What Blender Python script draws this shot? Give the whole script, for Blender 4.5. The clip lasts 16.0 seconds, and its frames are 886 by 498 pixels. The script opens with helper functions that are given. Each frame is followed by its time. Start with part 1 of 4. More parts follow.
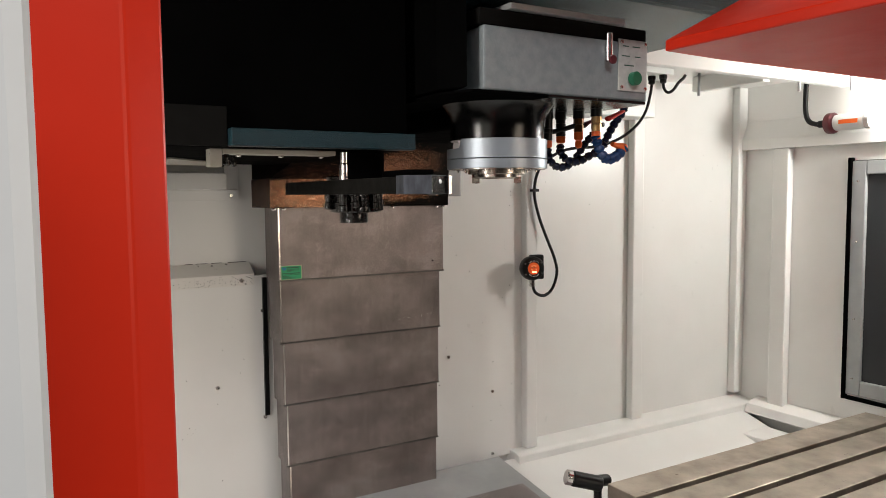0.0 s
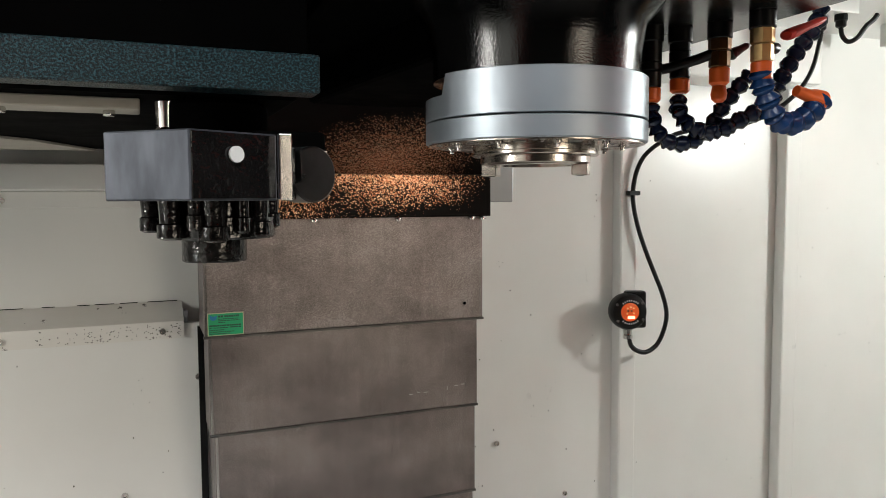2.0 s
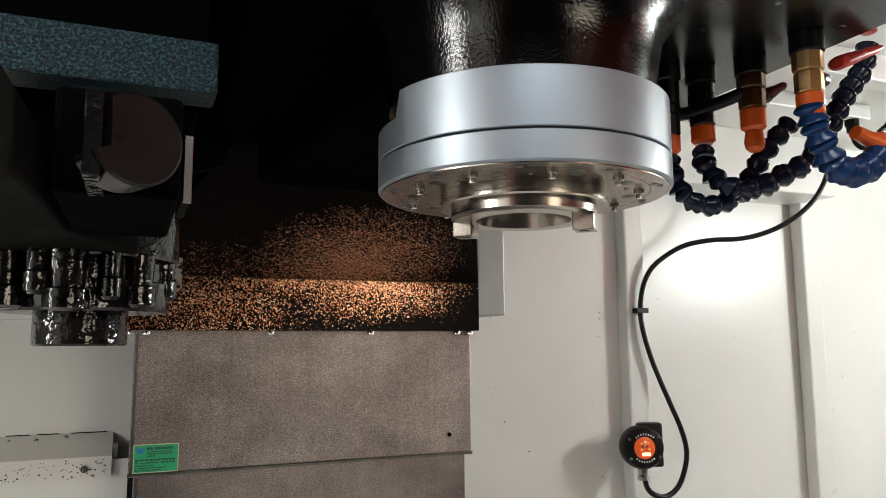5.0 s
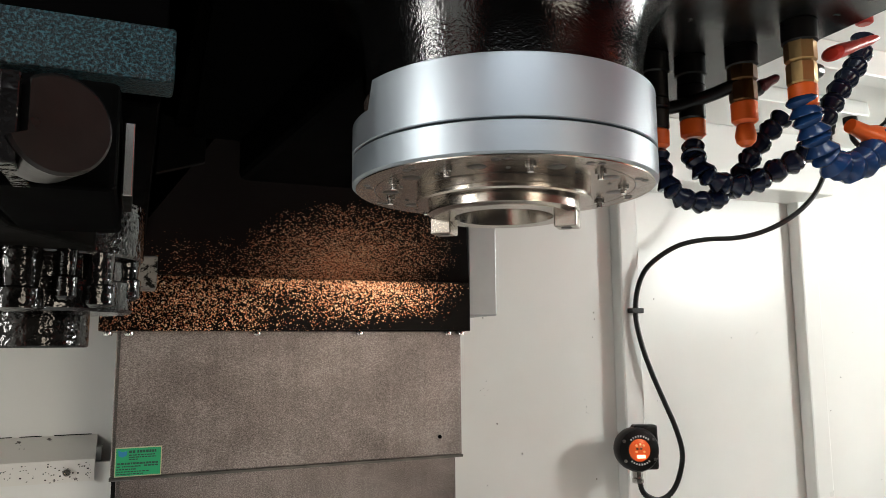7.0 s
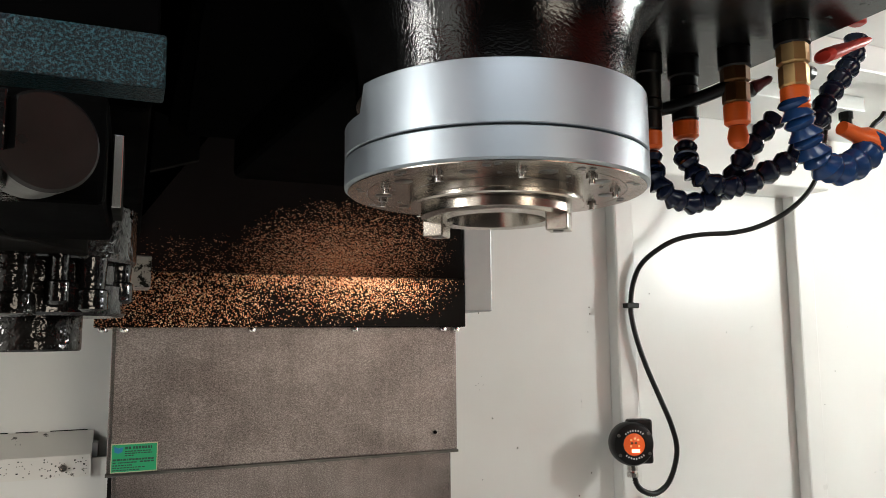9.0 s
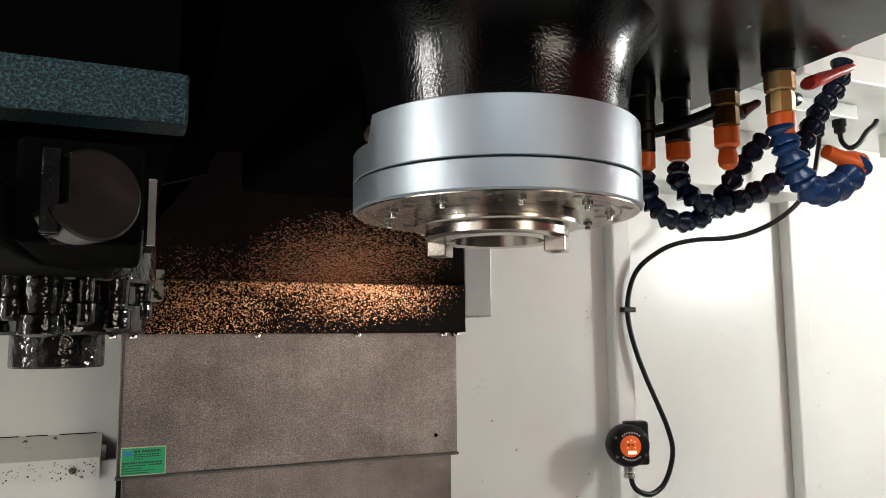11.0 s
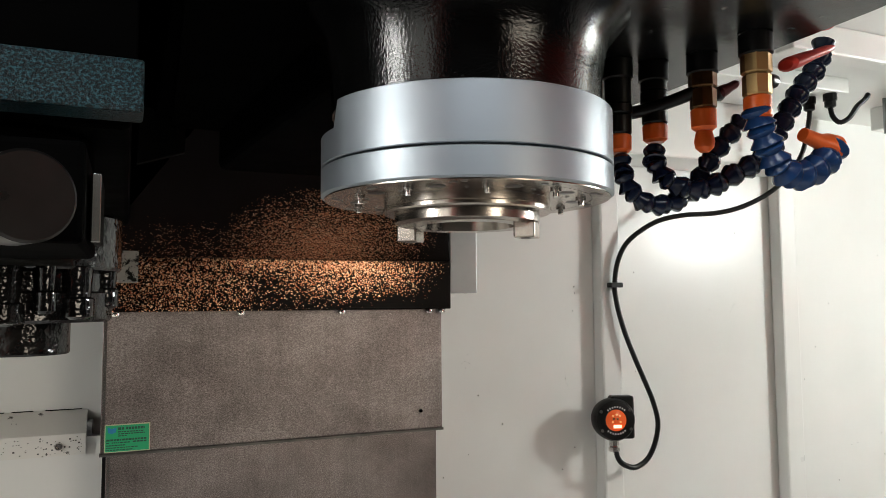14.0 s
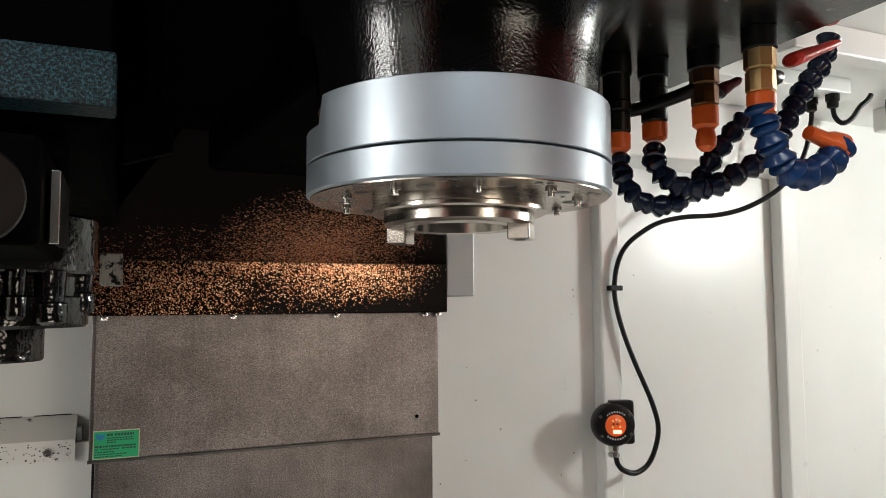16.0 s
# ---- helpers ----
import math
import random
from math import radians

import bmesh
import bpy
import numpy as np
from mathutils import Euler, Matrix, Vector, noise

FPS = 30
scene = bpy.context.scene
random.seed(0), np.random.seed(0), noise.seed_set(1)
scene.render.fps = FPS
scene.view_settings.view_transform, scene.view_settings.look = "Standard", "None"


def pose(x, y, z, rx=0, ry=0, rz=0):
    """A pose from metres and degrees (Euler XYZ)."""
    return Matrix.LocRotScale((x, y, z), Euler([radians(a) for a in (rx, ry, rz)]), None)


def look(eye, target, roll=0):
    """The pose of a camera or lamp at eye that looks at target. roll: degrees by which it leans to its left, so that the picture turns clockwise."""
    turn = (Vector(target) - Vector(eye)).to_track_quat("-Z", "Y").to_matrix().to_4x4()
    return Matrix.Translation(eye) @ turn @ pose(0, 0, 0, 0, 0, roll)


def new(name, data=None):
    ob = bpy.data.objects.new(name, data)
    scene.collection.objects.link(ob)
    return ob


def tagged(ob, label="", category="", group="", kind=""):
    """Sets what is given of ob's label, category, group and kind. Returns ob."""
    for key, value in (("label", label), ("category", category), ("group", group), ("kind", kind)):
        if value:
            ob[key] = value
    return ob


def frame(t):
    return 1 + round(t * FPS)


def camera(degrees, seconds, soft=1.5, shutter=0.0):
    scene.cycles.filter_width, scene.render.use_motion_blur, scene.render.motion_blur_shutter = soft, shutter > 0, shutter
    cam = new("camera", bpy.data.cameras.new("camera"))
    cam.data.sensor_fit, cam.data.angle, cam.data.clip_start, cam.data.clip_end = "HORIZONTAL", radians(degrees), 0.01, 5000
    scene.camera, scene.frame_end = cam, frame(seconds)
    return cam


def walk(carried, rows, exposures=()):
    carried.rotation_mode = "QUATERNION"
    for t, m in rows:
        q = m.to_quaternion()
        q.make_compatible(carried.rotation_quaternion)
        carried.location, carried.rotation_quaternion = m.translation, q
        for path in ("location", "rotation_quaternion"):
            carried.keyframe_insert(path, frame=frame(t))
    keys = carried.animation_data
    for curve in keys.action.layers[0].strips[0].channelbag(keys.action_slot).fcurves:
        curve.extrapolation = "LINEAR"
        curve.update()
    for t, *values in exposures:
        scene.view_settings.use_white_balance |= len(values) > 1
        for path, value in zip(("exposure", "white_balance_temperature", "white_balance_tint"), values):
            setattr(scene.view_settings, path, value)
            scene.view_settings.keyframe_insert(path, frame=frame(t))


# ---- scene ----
cam = camera(62.1, 16.0, soft=0.85)
PATH = [
    (0, (0.33, 0.395, 1.484), (1.345, 2.112, 1.334), -0.5),
    (0.5, (0.485, 0.555, 1.477), (1.274, 2.387, 1.332), -0.5),
    (1, (0.624, 0.639, 1.477), (1.385, 2.483, 1.334), -0.4),
    (1.5, (0.709, 0.748, 1.473), (1.477, 2.589, 1.331), -0.2),
    (2, (0.74, 0.898, 1.484), (1.504, 2.741, 1.346), -0.3),
    (2.5, (0.778, 0.999, 1.488), (1.547, 2.841, 1.355), -0.3),
    (3, (0.811, 1.007, 1.454), (1.577, 2.854, 1.428), -0.3),
    (3.5, (0.812, 0.993, 1.443), (1.576, 2.836, 1.586), -0.3),
    (4, (0.812, 0.995, 1.444), (1.578, 2.834, 1.618), -0.3),
    (4.2, (0.81, 1.001, 1.441), (1.577, 2.834, 1.67), -0.4),
    (6.5, (0.832, 1.031, 1.44), (1.597, 2.86, 1.706), -0.4),
    (7, (0.833, 1.032, 1.441), (1.598, 2.862, 1.697), -0.4),
    (7.5, (0.833, 1.031, 1.442), (1.6, 2.862, 1.691), -0.4),
    (8, (0.835, 1.031, 1.439), (1.603, 2.862, 1.684), -0.4),
    (8.5, (0.835, 1.03, 1.445), (1.605, 2.861, 1.683), -0.4),
    (10.8, (0.832, 1.022, 1.45), (1.608, 2.851, 1.674), -0.4),
    (11, (0.824, 1.01, 1.457), (1.6, 2.84, 1.682), -0.4),
    (11.5, (0.828, 0.984, 1.461), (1.605, 2.814, 1.676), -0.3),
    (12, (0.827, 0.985, 1.46), (1.609, 2.819, 1.621), -0.3),
    (12.5, (0.827, 0.991, 1.461), (1.613, 2.825, 1.602), -0.4),
    (13, (0.826, 1.0, 1.463), (1.614, 2.833, 1.604), -0.4),
    (13.5, (0.831, 1.006, 1.469), (1.62, 2.839, 1.611), -0.4),
    (14, (0.839, 1.007, 1.466), (1.626, 2.84, 1.609), -0.4),
    (14.5, (0.841, 1.011, 1.467), (1.627, 2.845, 1.613), -0.4),
    (15, (0.841, 1.013, 1.468), (1.628, 2.846, 1.615), -0.4),
    (15.5, (0.845, 1.016, 1.467), (1.631, 2.85, 1.615), -0.4),
    (16, (0.85, 1.02, 1.467), (1.636, 2.853, 1.617), -0.4),
]
walk(cam, [(t, look(eye, target, roll)) for t, eye, target, roll in PATH],
     [(0.0, 0.04, 6600, 14), (0.6, 0.06, 6550, 13), (1.1, 0.16, 6400, 10), (2.0, 0.12, 6350, 9), (2.6, 0.20, 6300, 9), (4.0, 0.12, 6300, 9), (6.4, 0.40, 6300, 9), (8.6, 0.40, 6300, 9), (11.0, 0.37, 6300, 9), (12.1, 0.34, 6300, 9), (12.8, 0.15, 6300, 9), (16.0, 0.18, 6300, 9)])

# ---- world and lights ----
world = bpy.data.worlds.new("workshop_air")
scene.world = world
world.use_nodes = True
world.node_tree.nodes["Background"].inputs[0].default_value = (0.9, 0.95, 1.0, 1)
world.node_tree.nodes["Background"].inputs[1].default_value = 0.004


def area(name, eye, target, w, h, power, colour):
    data = bpy.data.lights.new(name, "AREA")
    data.shape, data.size, data.size_y, data.energy, data.color = "RECTANGLE", w, h, power, colour
    ob = new(name, data)
    ob.matrix_world = look(eye, target)
    return ob


COOL, WARM = (0.97, 0.99, 1.0), (1.0, 0.86, 0.68)
tube_light = new("tube_lamp_light", bpy.data.lights.new("tube_lamp_light", "POINT"))
tube_light.data.energy, tube_light.data.shadow_soft_size, tube_light.data.color = 14.5, 0.03, (0.94, 0.985, 0.93)
tube_light.location = (2.445, 1.33, 1.682)
area("lamp_left_light", (-0.40, 1.12, 1.74), (1.0, 1.42, 1.52), 0.07, 0.70, 9.0, (1.0, 0.97, 0.90))
area("workshop_light_front", (2.42, -2.6, 1.74), (1.06, 1.9, 1.49), 1.2, 1.0, 24.0, WARM)
area("workshop_light_above", (0.5, -0.8, 3.4), (0.8, 1.2, 1.2), 2.0, 1.2, 60.0, COOL)


# ---- materials ----
def node(nt, kind, **sets):
    n = nt.nodes.new(kind)
    for k, v in sets.items():
        n.inputs[k.replace("_", " ")].default_value = v
    return n


def ramp(nt, src, stops):
    r = nt.nodes.new("ShaderNodeValToRGB")
    while len(r.color_ramp.elements) < len(stops):
        r.color_ramp.elements.new(0.5)
    for e, (p, c) in zip(r.color_ramp.elements, stops):
        e.position, e.color = p, (*c, 1) if len(c) == 3 else c
    nt.links.new(src, r.inputs[0])
    return r.outputs[0]


def base(name):
    m = bpy.data.materials.new(name)
    m.use_nodes = True
    nt = m.node_tree
    return m, nt, nt.nodes["Principled BSDF"]


def coords(nt, scale=(1, 1, 1)):
    g = nt.nodes.new("ShaderNodeNewGeometry")
    mp = nt.nodes.new("ShaderNodeMapping")
    mp.inputs["Scale"].default_value = scale
    nt.links.new(g.outputs["Position"], mp.inputs["Vector"])
    return mp.outputs[0]


def noisy(nt, vec, scale, detail=3.0, rough=0.55):
    n = node(nt, "ShaderNodeTexNoise", Scale=scale, Detail=detail, Roughness=rough)
    nt.links.new(vec, n.inputs["Vector"])
    return n.outputs["Fac"]


def bump(nt, b, height, strength, distance):
    n = node(nt, "ShaderNodeBump", Strength=strength, Distance=distance)
    nt.links.new(height, n.inputs["Height"])
    nt.links.new(n.outputs[0], b.inputs["Normal"])


def paint(name, c1, c2, rough=0.4, metal=0.0, scale=4.0, bump_scale=300.0, bump_strength=0.1, bump_dist=0.0005, coat=0.0, dirt=None, dirt_at=(55, 0.66, 0.72), stretch=(1, 1, 1)):
    """Paint or metal whose colour wanders from c1 to c2, with fine relief and worn gloss."""
    m, nt, b = base(name)
    v = coords(nt, stretch)
    col = ramp(nt, noisy(nt, v, scale, 5), [(0.3, c1), (0.7, c2)])
    if dirt:
        spots = ramp(nt, noisy(nt, v, dirt_at[0], 4, 0.7), [(dirt_at[1], (0, 0, 0)), (dirt_at[2], (1, 1, 1))])
        mix = nt.nodes.new("ShaderNodeMix")
        mix.data_type = "RGBA"
        nt.links.new(spots, mix.inputs["Factor"])
        nt.links.new(col, mix.inputs["A"])
        mix.inputs["B"].default_value = (*dirt, 1)
        col = mix.outputs["Result"]
    nt.links.new(col, b.inputs["Base Color"])
    r = nt.nodes.new("ShaderNodeMapRange")
    r.inputs["To Min"].default_value, r.inputs["To Max"].default_value = rough * 0.8, rough * 1.25
    nt.links.new(noisy(nt, v, scale * 3, 4), r.inputs["Value"])
    nt.links.new(r.outputs[0], b.inputs["Roughness"])
    b.inputs["Metallic"].default_value = metal
    b.inputs["Coat Weight"].default_value = coat
    bump(nt, b, noisy(nt, v, bump_scale, 2), bump_strength, bump_dist)
    return m


def plain(name, colour, rough=0.5, metal=0.0, glow=0.0):
    m, nt, b = base(name)
    b.inputs["Base Color"].default_value, b.inputs["Roughness"].default_value, b.inputs["Metallic"].default_value = (*colour, 1), rough, metal
    if glow:
        b.inputs["Emission Color"].default_value, b.inputs["Emission Strength"].default_value = (*colour, 1), glow
    v = coords(nt)
    bump(nt, b, noisy(nt, v, 600, 2), 0.08, 0.0003)
    return m


WHITE = paint("white_paint", (0.73, 0.725, 0.695), (0.795, 0.79, 0.765), 0.30, scale=3, bump_scale=160, bump_strength=0.06, dirt=(0.12, 0.11, 0.09), dirt_at=(60, 0.80, 0.83))


def brushed():
    """Rolled steel sheet: coarse mottling, fine cross grain, faint drips."""
    m, nt, b = base("brushed_steel")
    mott = noisy(nt, coords(nt, (1, 1, 1.4)), 9, 6, 0.6)
    grain = noisy(nt, coords(nt, (0.8, 1, 1.1)), 760, 3, 0.75)
    drip = noisy(nt, coords(nt, (1, 1, 0.06)), 120, 3, 0.6)
    add = nt.nodes.new("ShaderNodeMath")
    add.operation = "MULTIPLY_ADD"
    nt.links.new(grain, add.inputs[0])
    add.inputs[1].default_value = 0.85
    soft = nt.nodes.new("ShaderNodeMath")
    soft.operation = "MULTIPLY"
    nt.links.new(mott, soft.inputs[0])
    soft.inputs[1].default_value = 0.45
    nt.links.new(soft.outputs[0], add.inputs[2])
    add2 = nt.nodes.new("ShaderNodeMath")
    add2.operation = "MULTIPLY_ADD"
    nt.links.new(drip, add2.inputs[0])
    add2.inputs[1].default_value = 0.10
    nt.links.new(add.outputs[0], add2.inputs[2])
    nt.links.new(ramp(nt, add2.outputs[0], [(0.50, (0.095, 0.080, 0.077)), (0.70, (0.225, 0.196, 0.190)), (0.90, (0.46, 0.41, 0.397))]), b.inputs["Base Color"])
    b.inputs["Metallic"].default_value = 0.85
    r = nt.nodes.new("ShaderNodeMapRange")
    r.inputs["To Min"].default_value, r.inputs["To Max"].default_value = 0.27, 0.50
    nt.links.new(mott, r.inputs["Value"])
    nt.links.new(r.outputs[0], b.inputs["Roughness"])
    bump(nt, b, grain, 0.35, 0.0006)
    return m


STEEL = brushed()
CHROME = paint("ground_steel", (0.62, 0.60, 0.58), (0.72, 0.70, 0.68), 0.2, 1.0, scale=20, bump_scale=500, bump_strength=0.05)
TURNED = paint("turned_steel", (0.40, 0.355, 0.31), (0.52, 0.47, 0.42), 0.22, 1.0, scale=30, bump_scale=500, bump_strength=0.06)
SATIN = paint("satin_aluminium", (0.285, 0.325, 0.36), (0.35, 0.385, 0.42), 0.42, 0.70, scale=9, bump_scale=500, bump_strength=0.05)
GREYMETAL = paint("grey_sheet_metal", (0.30, 0.31, 0.31), (0.38, 0.39, 0.39), 0.4, 0.3, scale=8, bump_scale=300)
OILY = paint("oily_black_steel", (0.003, 0.003, 0.003), (0.010, 0.009, 0.009), 0.10, 0.0, scale=40, bump_scale=220, bump_strength=0.6, bump_dist=0.001)
# Near-zero black: matt black parts, and shade put into the colour.
BLACK_AND_SHADE = paint("matt_black_and_shade", (0.0008, 0.0008, 0.0008), (0.0016, 0.0016, 0.0016), 0.7, scale=10)
BLACK_AND_SHADE.node_tree.nodes["Principled BSDF"].inputs["Specular IOR Level"].default_value = 0.01
RUBBER = paint("black_rubber", (0.003, 0.003, 0.003), (0.007, 0.007, 0.007), 0.34, scale=30)
RUBBER.node_tree.nodes["Principled BSDF"].inputs["Specular IOR Level"].default_value = 0.28
DARKSTEEL = paint("dark_steel", (0.10, 0.10, 0.10), (0.20, 0.19, 0.18), 0.3, 0.9, scale=30, bump_scale=300)
RED = paint("red_paint", (0.55, 0.020, 0.005), (0.62, 0.028, 0.008), 0.38, scale=5, bump_scale=90, bump_strength=0.15)
RED.node_tree.nodes["Principled BSDF"].inputs["Specular IOR Level"].default_value = 0.25
HEADGREY = paint("grey_hammer_paint", (0.20, 0.235, 0.245), (0.27, 0.30, 0.31), 0.3, 0.1, scale=60, bump_scale=260, bump_strength=0.35, bump_dist=0.001)
WRINKLE = paint("black_wrinkle_paint", (0.0015, 0.0015, 0.0015), (0.003, 0.003, 0.003), 0.13, scale=60, bump_scale=620, bump_strength=0.34, bump_dist=0.0006)
WRINKLE.node_tree.nodes["Principled BSDF"].inputs["Specular IOR Level"].default_value = 0.45
BRASS = paint("brass", (0.42, 0.27, 0.11), (0.55, 0.37, 0.17), 0.35, 0.9, scale=60, bump_scale=300)
BRASSDARK = paint("oily_brass", (0.13, 0.065, 0.025), (0.20, 0.10, 0.04), 0.3, 0.8, scale=60, bump_scale=300)
ORANGE = plain("orange_plastic", (0.90, 0.15, 0.02), 0.35)
BLUE = plain("blue_plastic", (0.010, 0.045, 0.15), 0.25)
NAVY = plain("navy_plastic", (0.006, 0.012, 0.035), 0.22)
REDPLASTIC = plain("red_plastic", (0.60, 0.04, 0.025), 0.35)
GREEN = plain("green_label", (0.02, 0.36, 0.15), 0.4)
CREAM = plain("label_cream", (0.55, 0.55, 0.36), 0.5)
INK = plain("label_ink", (0.02, 0.08, 0.05), 0.5)
LABELBLUE = plain("label_blue", (0.02, 0.20, 0.40), 0.5)
PRINT = plain("white_print", (0.75, 0.75, 0.75), 0.5)
PLATE = paint("engraved_plate", (0.42, 0.42, 0.40), (0.55, 0.55, 0.52), 0.5, 0.05, scale=90, bump_scale=300)
KNOB = plain("green_knob", (0.01, 0.12, 0.06), 0.3)
LEDGLOW = plain("lamp_glow", (1.0, 0.96, 0.90), 0.4, 0.0, 14.0)
REDGLOW = plain("red_led_glow", (1.0, 0.28, 0.16), 0.4, 0.0, 4.0)
AMBER = plain("amber_window", (0.62, 0.10, 0.025), 0.15, 0.0, 0.35)
DOT = plain("amber_dot", (0.85, 0.42, 0.14), 0.3, 0.0, 0.25)
GRIME = plain("dried_oil", (0.035, 0.028, 0.02), 0.5)
CONCRETE = paint("workshop_floor", (0.16, 0.165, 0.16), (0.22, 0.22, 0.21), 0.5, scale=1.5, bump_scale=60)
TABLETOP = paint("worn_cast_iron", (0.30, 0.25, 0.20), (0.55, 0.48, 0.40), 0.38, 0.7, scale=14, bump_scale=120, bump_strength=0.2, dirt=(0.16, 0.11, 0.08))
GLASS, _nt, _b = base("window_glass")
_b.inputs["Base Color"].default_value, _b.inputs["Roughness"].default_value = (0.02, 0.022, 0.025, 1), 0.06

SPATTER = paint("spattered_white_paint", (0.70, 0.68, 0.63), (0.78, 0.76, 0.72), 0.4, scale=6, bump_scale=160, bump_strength=0.06, dirt=(0.06, 0.05, 0.045))
PALE = paint("pale_grey_paint", (0.66, 0.69, 0.69), (0.74, 0.76, 0.75), 0.4, scale=8, bump_scale=200)
LUG = paint("grimy_steel", (0.24, 0.235, 0.22), (0.36, 0.35, 0.33), 0.3, 0.9, scale=60, bump_scale=300, dirt=(0.01, 0.01, 0.01), dirt_at=(160, 0.50, 0.56))
JAW = paint("streaked_steel", (0.022, 0.026, 0.034), (0.10, 0.108, 0.128), 0.5, 0.6, scale=45, bump_scale=300, stretch=(1, 1, 0.35))
OILYCHROME = paint("oily_bright_steel", (0.002, 0.002, 0.002), (0.035, 0.033, 0.031), 0.11, 0.5, scale=60, bump_scale=180, bump_strength=0.8, bump_dist=0.0012)
ARMDARK = paint("oil_blackened_steel", (0.006, 0.006, 0.005), (0.013, 0.012, 0.011), 0.8, 0.0, scale=30, bump_scale=300)
ARMDARK.node_tree.nodes["Principled BSDF"].inputs["Specular IOR Level"].default_value = 0.03
PLUNGER = paint("oil_darkened_steel", (0.016, 0.015, 0.0145), (0.036, 0.033, 0.031), 0.3, 0.8, scale=30, bump_scale=300)
for _m in (OILY, OILYCHROME):
    _m.node_tree.nodes["Principled BSDF"].inputs["Specular IOR Level"].default_value = 0.5
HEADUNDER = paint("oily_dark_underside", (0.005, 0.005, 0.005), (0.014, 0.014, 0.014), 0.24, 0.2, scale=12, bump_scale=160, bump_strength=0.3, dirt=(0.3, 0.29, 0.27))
REDDARK = plain("dark_red_plastic", (0.10, 0.015, 0.02), 0.35)


def grains(nt, scale):
    """A random value for each little grain of a surface."""
    v = node(nt, "ShaderNodeTexVoronoi", Scale=scale)
    nt.links.new(coords(nt), v.inputs["Vector"])
    sep = nt.nodes.new("ShaderNodeSeparateColor")
    nt.links.new(v.outputs["Color"], sep.inputs[0])
    return sep.outputs[0], sep.outputs[1], v.outputs["Distance"]


def glint_flecked(name, spots, rough):
    """Black hood paint, its copper highlight painted as flecks round spots: (centre, reach, cover, fall)."""
    m, nt, b = base(name)
    pick, shade, _d = grains(nt, 860)
    cover = None
    for centre, reach, most, fall in spots:
        off = nt.nodes.new("ShaderNodeVectorMath")
        off.operation = "SUBTRACT"
        nt.links.new(coords(nt), off.inputs[0])
        off.inputs[1].default_value = centre
        div = nt.nodes.new("ShaderNodeVectorMath")
        div.operation = "DIVIDE"
        nt.links.new(off.outputs[0], div.inputs[0])
        div.inputs[1].default_value = reach
        dist = nt.nodes.new("ShaderNodeVectorMath")
        dist.operation = "LENGTH"
        nt.links.new(div.outputs[0], dist.inputs[0])
        here = nt.nodes.new("ShaderNodeMath")
        here.operation = "MULTIPLY_ADD"
        nt.links.new(dist.outputs["Value"], here.inputs[0])
        here.inputs[1].default_value, here.inputs[2].default_value = -fall, most
        if cover is None:
            cover = here.outputs[0]
        else:
            both = nt.nodes.new("ShaderNodeMath")
            both.operation = "MAXIMUM"
            nt.links.new(cover, both.inputs[0])
            nt.links.new(here.outputs[0], both.inputs[1])
            cover = both.outputs[0]
    wander = nt.nodes.new("ShaderNodeMath")
    wander.operation = "MULTIPLY_ADD"
    nt.links.new(noisy(nt, coords(nt), 40, 5, 0.65), wander.inputs[0])
    wander.inputs[1].default_value = 0.28
    nt.links.new(cover, wander.inputs[2])
    total = nt.nodes.new("ShaderNodeMath")
    nt.links.new(wander.outputs[0], total.inputs[0])
    nt.links.new(pick, total.inputs[1])
    step = nt.nodes.new("ShaderNodeMapRange")
    nt.links.new(total.outputs[0], step.inputs["Value"])
    step.inputs["From Min"].default_value, step.inputs["From Max"].default_value = 1.12, 1.19
    flecks = step.outputs[0]
    tint = ramp(nt, shade, [(0.0, (0.34, 0.095, 0.045)), (0.5, (0.74, 0.33, 0.175)), (1.0, (0.98, 0.70, 0.48))])
    mix = nt.nodes.new("ShaderNodeMix")
    mix.data_type = "RGBA"
    nt.links.new(flecks, mix.inputs["Factor"])
    mix.inputs["A"].default_value = (0.0035, 0.0020, 0.0017, 1)
    nt.links.new(tint, mix.inputs["B"])
    nt.links.new(mix.outputs["Result"], b.inputs["Base Color"])
    nt.links.new(flecks, b.inputs["Metallic"])
    b.inputs["Roughness"].default_value = rough
    b.inputs["Specular IOR Level"].default_value = 0.05
    bump(nt, b, shade, 0.15, 0.0003)
    return m


def hammered(name, dark, light):
    """Hammer-finish enamel: a dark ground with small paler grains."""
    m, nt, b = base(name)
    v = coords(nt, (1, 1, 1.3))
    cell = noisy(nt, v, 640, 3, 0.65)
    nt.links.new(ramp(nt, cell, [(0.47, dark), (0.62, light)]), b.inputs["Base Color"])
    b.inputs["Roughness"].default_value = 0.28
    bump(nt, b, cell, 0.9, 0.0016)
    return m


# Spots sit where the hood's highlight pools, so the glare is painted in.
COPPER_GLINTS = glint_flecked("glint_flecked_black_paint", [((1.085, 1.886, 1.514), (0.085, 0.3, 0.032), 0.66, 0.40), ((0.88, 1.886, 1.492), (0.09, 0.3, 0.05), 0.44, 0.28), ((0.98, 1.886, 1.514), (0.17, 0.3, 0.020), 0.48, 0.34), ((1.0, 1.886, 1.49), (0.2, 0.3, 0.06), 0.12, 0.14)], 0.30)
SPARSE_GLINTS = glint_flecked("sparse_glint_black_paint", [((1.055, 1.868, 1.534), (0.075, 0.2, 0.032), 0.84, 0.46), ((0.98, 1.878, 1.525), (0.19, 0.2, 0.034), 0.16, 0.16)], 0.55)
TEAL = hammered("teal_hammer_paint", (0.0012, 0.0055, 0.008), (0.026, 0.092, 0.115))
